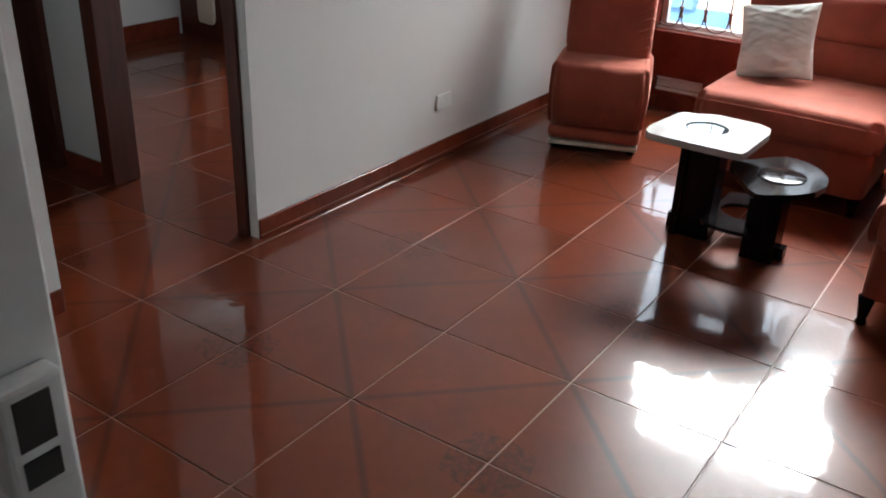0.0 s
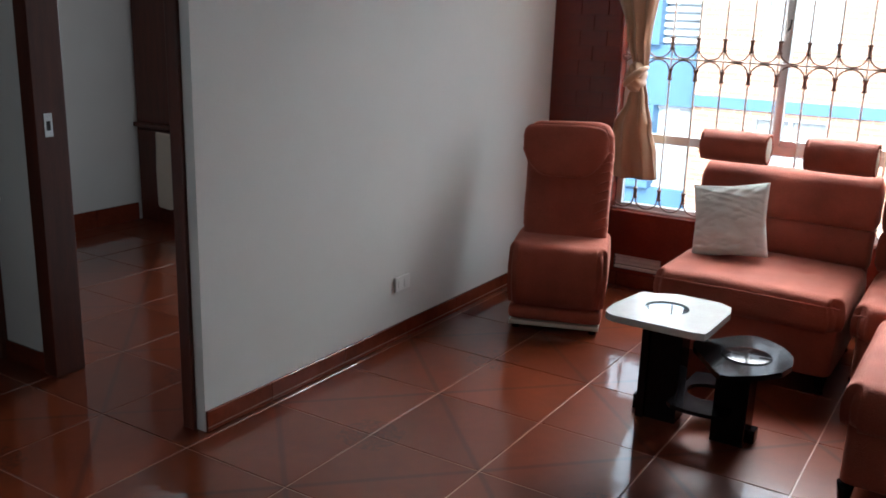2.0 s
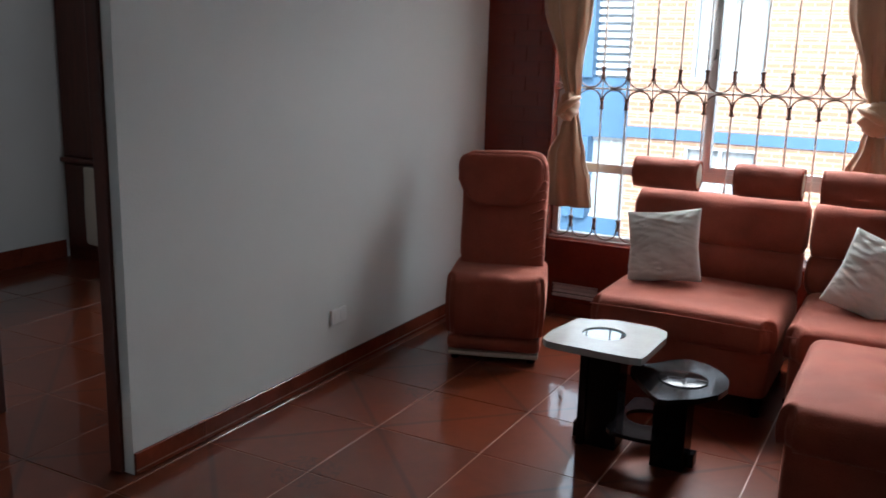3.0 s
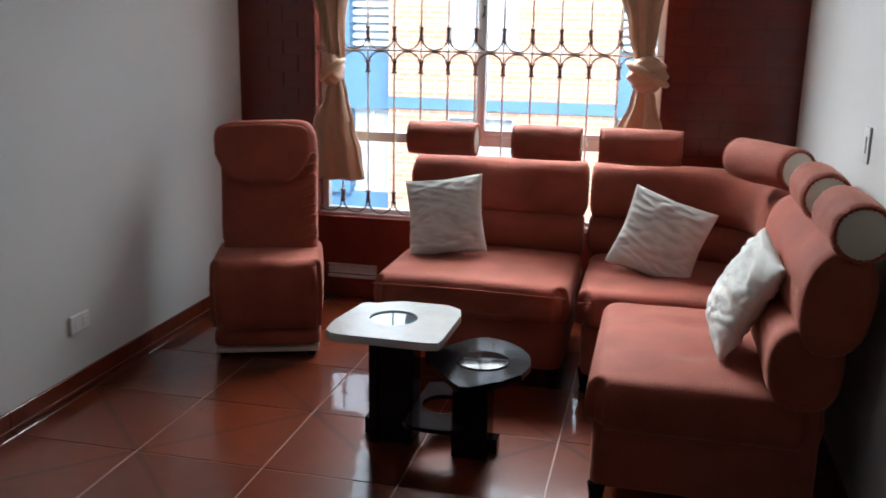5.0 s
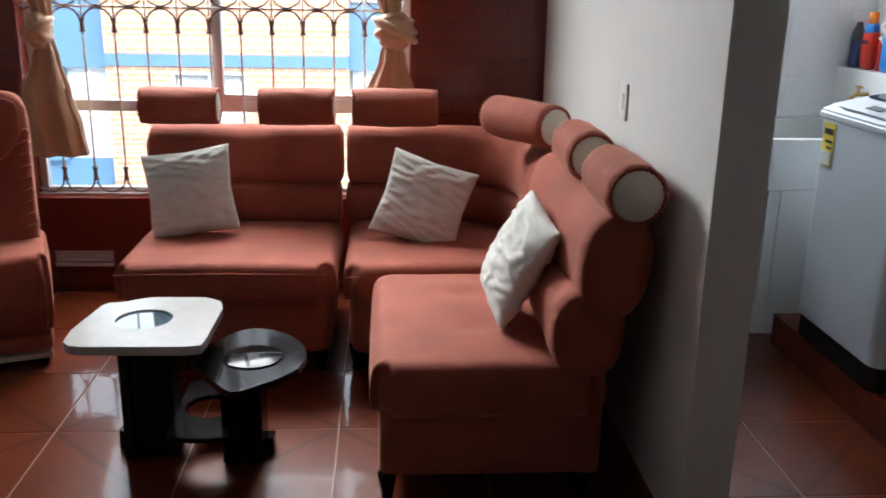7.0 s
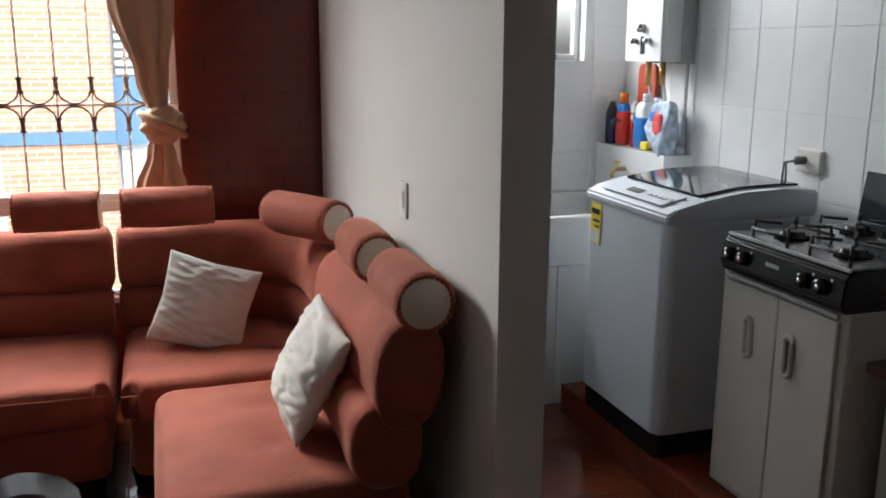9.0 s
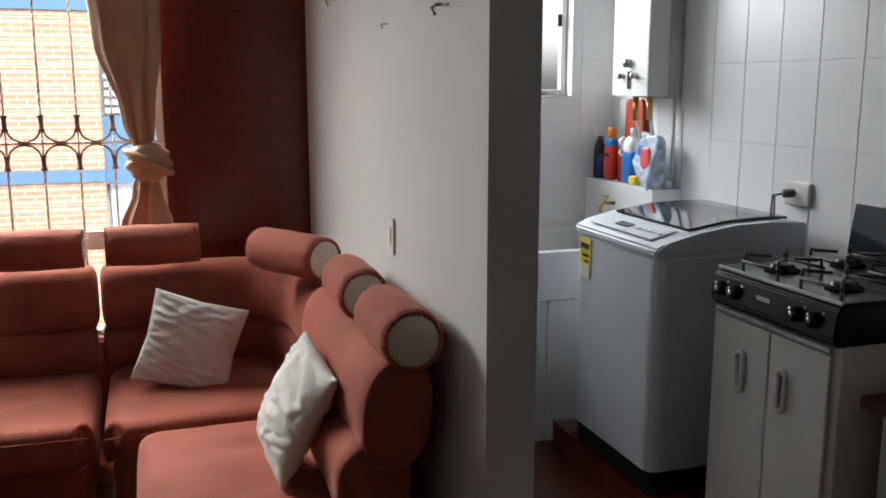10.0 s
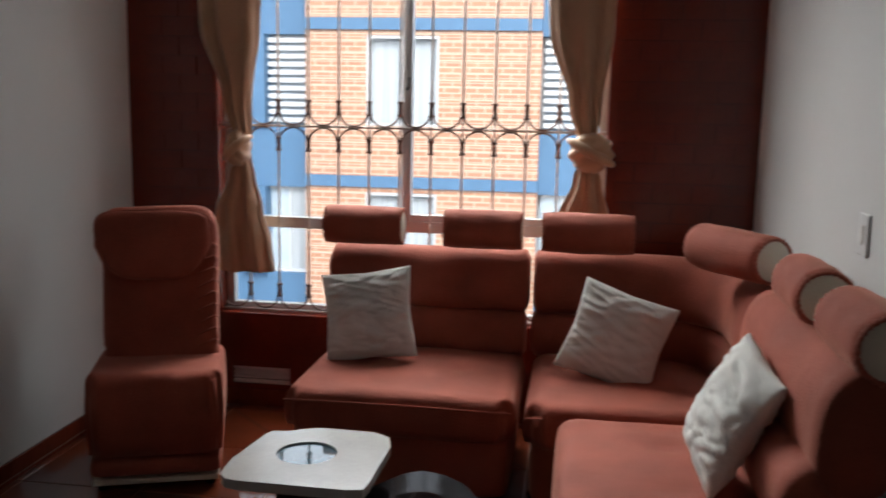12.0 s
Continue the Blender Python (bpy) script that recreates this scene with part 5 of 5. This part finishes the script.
for i in range(-9, 9):
    for j in range(-4, 11):
        cx, cy = -1.925 + TS * (i + 0.5), 1.7 + TS * (j + 0.5)
        if cx < -5.4 or cx > 1.8 or cy < -0.6 or cy > 6.1:
            continue
        if cy < 0.35 and not -1.0 < cx < 0.4:
            continue
        if cx < -3.9 and cy < 2.3 or cx < -2.6 and cy < 1.3:
            continue
        if cx > 1.25 and 2.1 < cy < 4.2 or cx < -2.55 and cy > 2.4 and cy > 5.9:
            continue
        # the motif corner faces the node whose indices are both even
        ax, ay = (i if i % 2 == 0 else i + 1), (j if j % 2 == 0 else j + 1)
        sx, sy = (1 if ax > i else -1), (1 if ay > j else -1)
        turn = {(1, 1): 0, (-1, 1): 90, (-1, -1): 180, (1, -1): 270}[(sx, sy)]
        put("tile", FLOOR_MESH, tiles_parent, pose(cx, cy, 0.0005 * rnd.random(), 0.05 * (rnd.random() - 0.5), 0.05 * (rnd.random() - 0.5), turn))


def skirting(name, label, a, b, axis, at, side, h=0.08):
    """Tile skirting from a to b along axis on the wall face at, towards side."""
    t = tagged(new(name), label, "baseboard", kind="structure")
    s = math.floor((a - (1.7 if axis == "y" else -1.925)) / TS) * TS + (1.7 if axis == "y" else -1.925)
    while s < b:
        p, q = max(s, a) + 0.001, min(s + TS, b) - 0.001
        s += TS
        if q - p < 0.01:
            continue
        if axis == "y":
            cube("tile", (min(at, at + side * 0.011), p, 0.001), (max(at, at + side * 0.011), q, h), SKIRT, t, bev=0.0015, seg=1)
        else:
            cube("tile", (p, min(at, at + side * 0.011), 0.001), (q, max(at, at + side * 0.011), h), SKIRT, t, bev=0.0015, seg=1)
    return t


skirting("baseboard_1", "dark red tile baseboard along the white wall", YE, YW, "y", XL, 1)
b1 = bpy.data.objects["baseboard_1"]
cube("grout_line", (XL + 0.0105, YE, 0.016), (XL + 0.0118, YW, 0.0195), GROUT, b1, "pale grout line")
skirting("baseboard_2", "dark red tile baseboard along the partition", 2.74, YW, "y", XR, -1)
skirting("baseboard_3", "dark red tile baseboard of the hall wall", 0.46, 1.51, "y", XS, 1)
skirting("baseboard_4", "dark red tile baseboard of the hall wall", -3.6, -3.325, "x", 2.275, -1)
skirting("baseboard_5", "dark red tile baseboard in the bedroom", 2.5, 4.3, "y", -5.25, 1, 0.12)
skirting("baseboard_6", "dark red tile baseboard under the window", XL + 0.012, XR - 0.012, "x", YW, -1)

# kitchen wall tiles, 20 x 30 cm, upright
TV, TH = 0.2, 0.3
wt_e = tagged(new("wall_tiles_east"), "white glazed tiles on the kitchen wall", "wall tiles", kind="structure")
wt_n = tagged(new("wall_tiles_north"), "white glazed tiles round the kitchen window", "wall tiles", kind="structure")
WT = tile_mesh(TV - 0.002, TH - 0.002, 0.006, "wall_tile", WHITET)
for k in range(0, 14):
    for r in range(0, 8):
        yc, zc = 4.81 - TV * k, 0.09 + TH * (r + 0.5)
        if zc + TH / 2 > H + 0.001:
            continue
        put("tile", WT, wt_e, Matrix.Translation((KX - 0.0025, yc, zc)) @ Matrix(((0, 0, -1, 0), (1, 0, 0, 0), (0, 1, 0, 0), (0, 0, 0, 1))) @ pose(0, 0, 0, 0.15 * (rnd.random() - 0.5), 0.15 * (rnd.random() - 0.5), 0))
for k in range(0, 7):
    for r in range(0, 8):
        xc, zc = 1.717 - TV * k, 0.12 + TH * (r + 0.5)
        if zc + TH / 2 > H + 0.001 or xc - 0.1 < 0.42:
            continue
        if K0 - 0.05 < xc < K1 + 0.02 and KS + 0.001 < zc < 2.2:
            continue
        put("tile", WT, wt_n, Matrix.Translation((xc, YW - 0.0025, zc)) @ Matrix(((1, 0, 0, 0), (0, 0, -1, 0), (0, 1, 0, 0), (0, 0, 0, 1))) @ pose(0, 0, 0, 0.15 * (rnd.random() - 0.5), 0.15 * (rnd.random() - 0.5), 0))

# painted bricks of the window wall
BH, BL, J = 0.082, 0.158, 0.004


def brick_mesh(w, h, t=0.004):
    bm = bmesh.new()
    box(bm, -w / 2, -t, -h / 2, w / 2, 0.004, h / 2)
    for v in bm.verts:
        if v.co.y < 0:
            v.co.x *= 0.975
            v.co.z *= 0.955
    return mesh_of(bm, "brick", BRICK)


full, half = brick_mesh(BL - J, BH - J), brick_mesh(BL / 2 - J, BH - J)


def bricks(name, x0, x1, z0, z1, label):
    t = tagged(new(name), label, "wall", kind="structure")
    r = 0
    z = z0
    while z + BH <= z1 + 0.01:
        x = x1 if r % 2 == 0 else x1 - BL / 2
        if r % 2:
            put("brick", half, t, pose(x1 - BL / 4, YW - 0.001, z + BH / 2, 0.8 * (rnd.random() - 0.5), 0, 0.5 * (rnd.random() - 0.5)))
        while x - BL > x0:
            put("brick", full, t, pose(x - BL / 2, YW - 0.001 - 0.001 * rnd.random(), z + BH / 2, 2.4 * (rnd.random() - 0.5), 0, 1.6 * (rnd.random() - 0.5)))
            x -= BL
        if x - BL / 2 > x0:
            put("brick", half, t, pose(x - BL / 4, YW - 0.001, z + BH / 2))
        z += BH
        r += 1


bricks("brickwork_right", W1 + 0.01, XR - 0.02, 0.09, H, "dark red gloss painted bricks beside the window")
# left side
bricks("brickwork_left", XL + 0.01, W0 - 0.01, 0.09, H, "dark red gloss painted bricks beside the window")
bm = bmesh.new()
for s in range(-3, 2):
    zb = 0.16 + STO * s
    for k in range(30):
        zz = zb + 0.13 + 0.077 * k
        if zz > min(zb + STO - 0.09, 3.5):
            break
        inwin = zb + 0.9 < zz < zb + STO - 0.15
        for a_, b_ in (((BX0, -3.72), (-2.56, BX1)) if inwin else ((BX0, BX1),)):
            box(bm, a_, FY - 0.004, zz, b_, FY + 0.001, zz + 0.014)
tagged(part("mortar_lines", bm, FMORTAR, ab, "pale mortar lines"), kind="stuff")
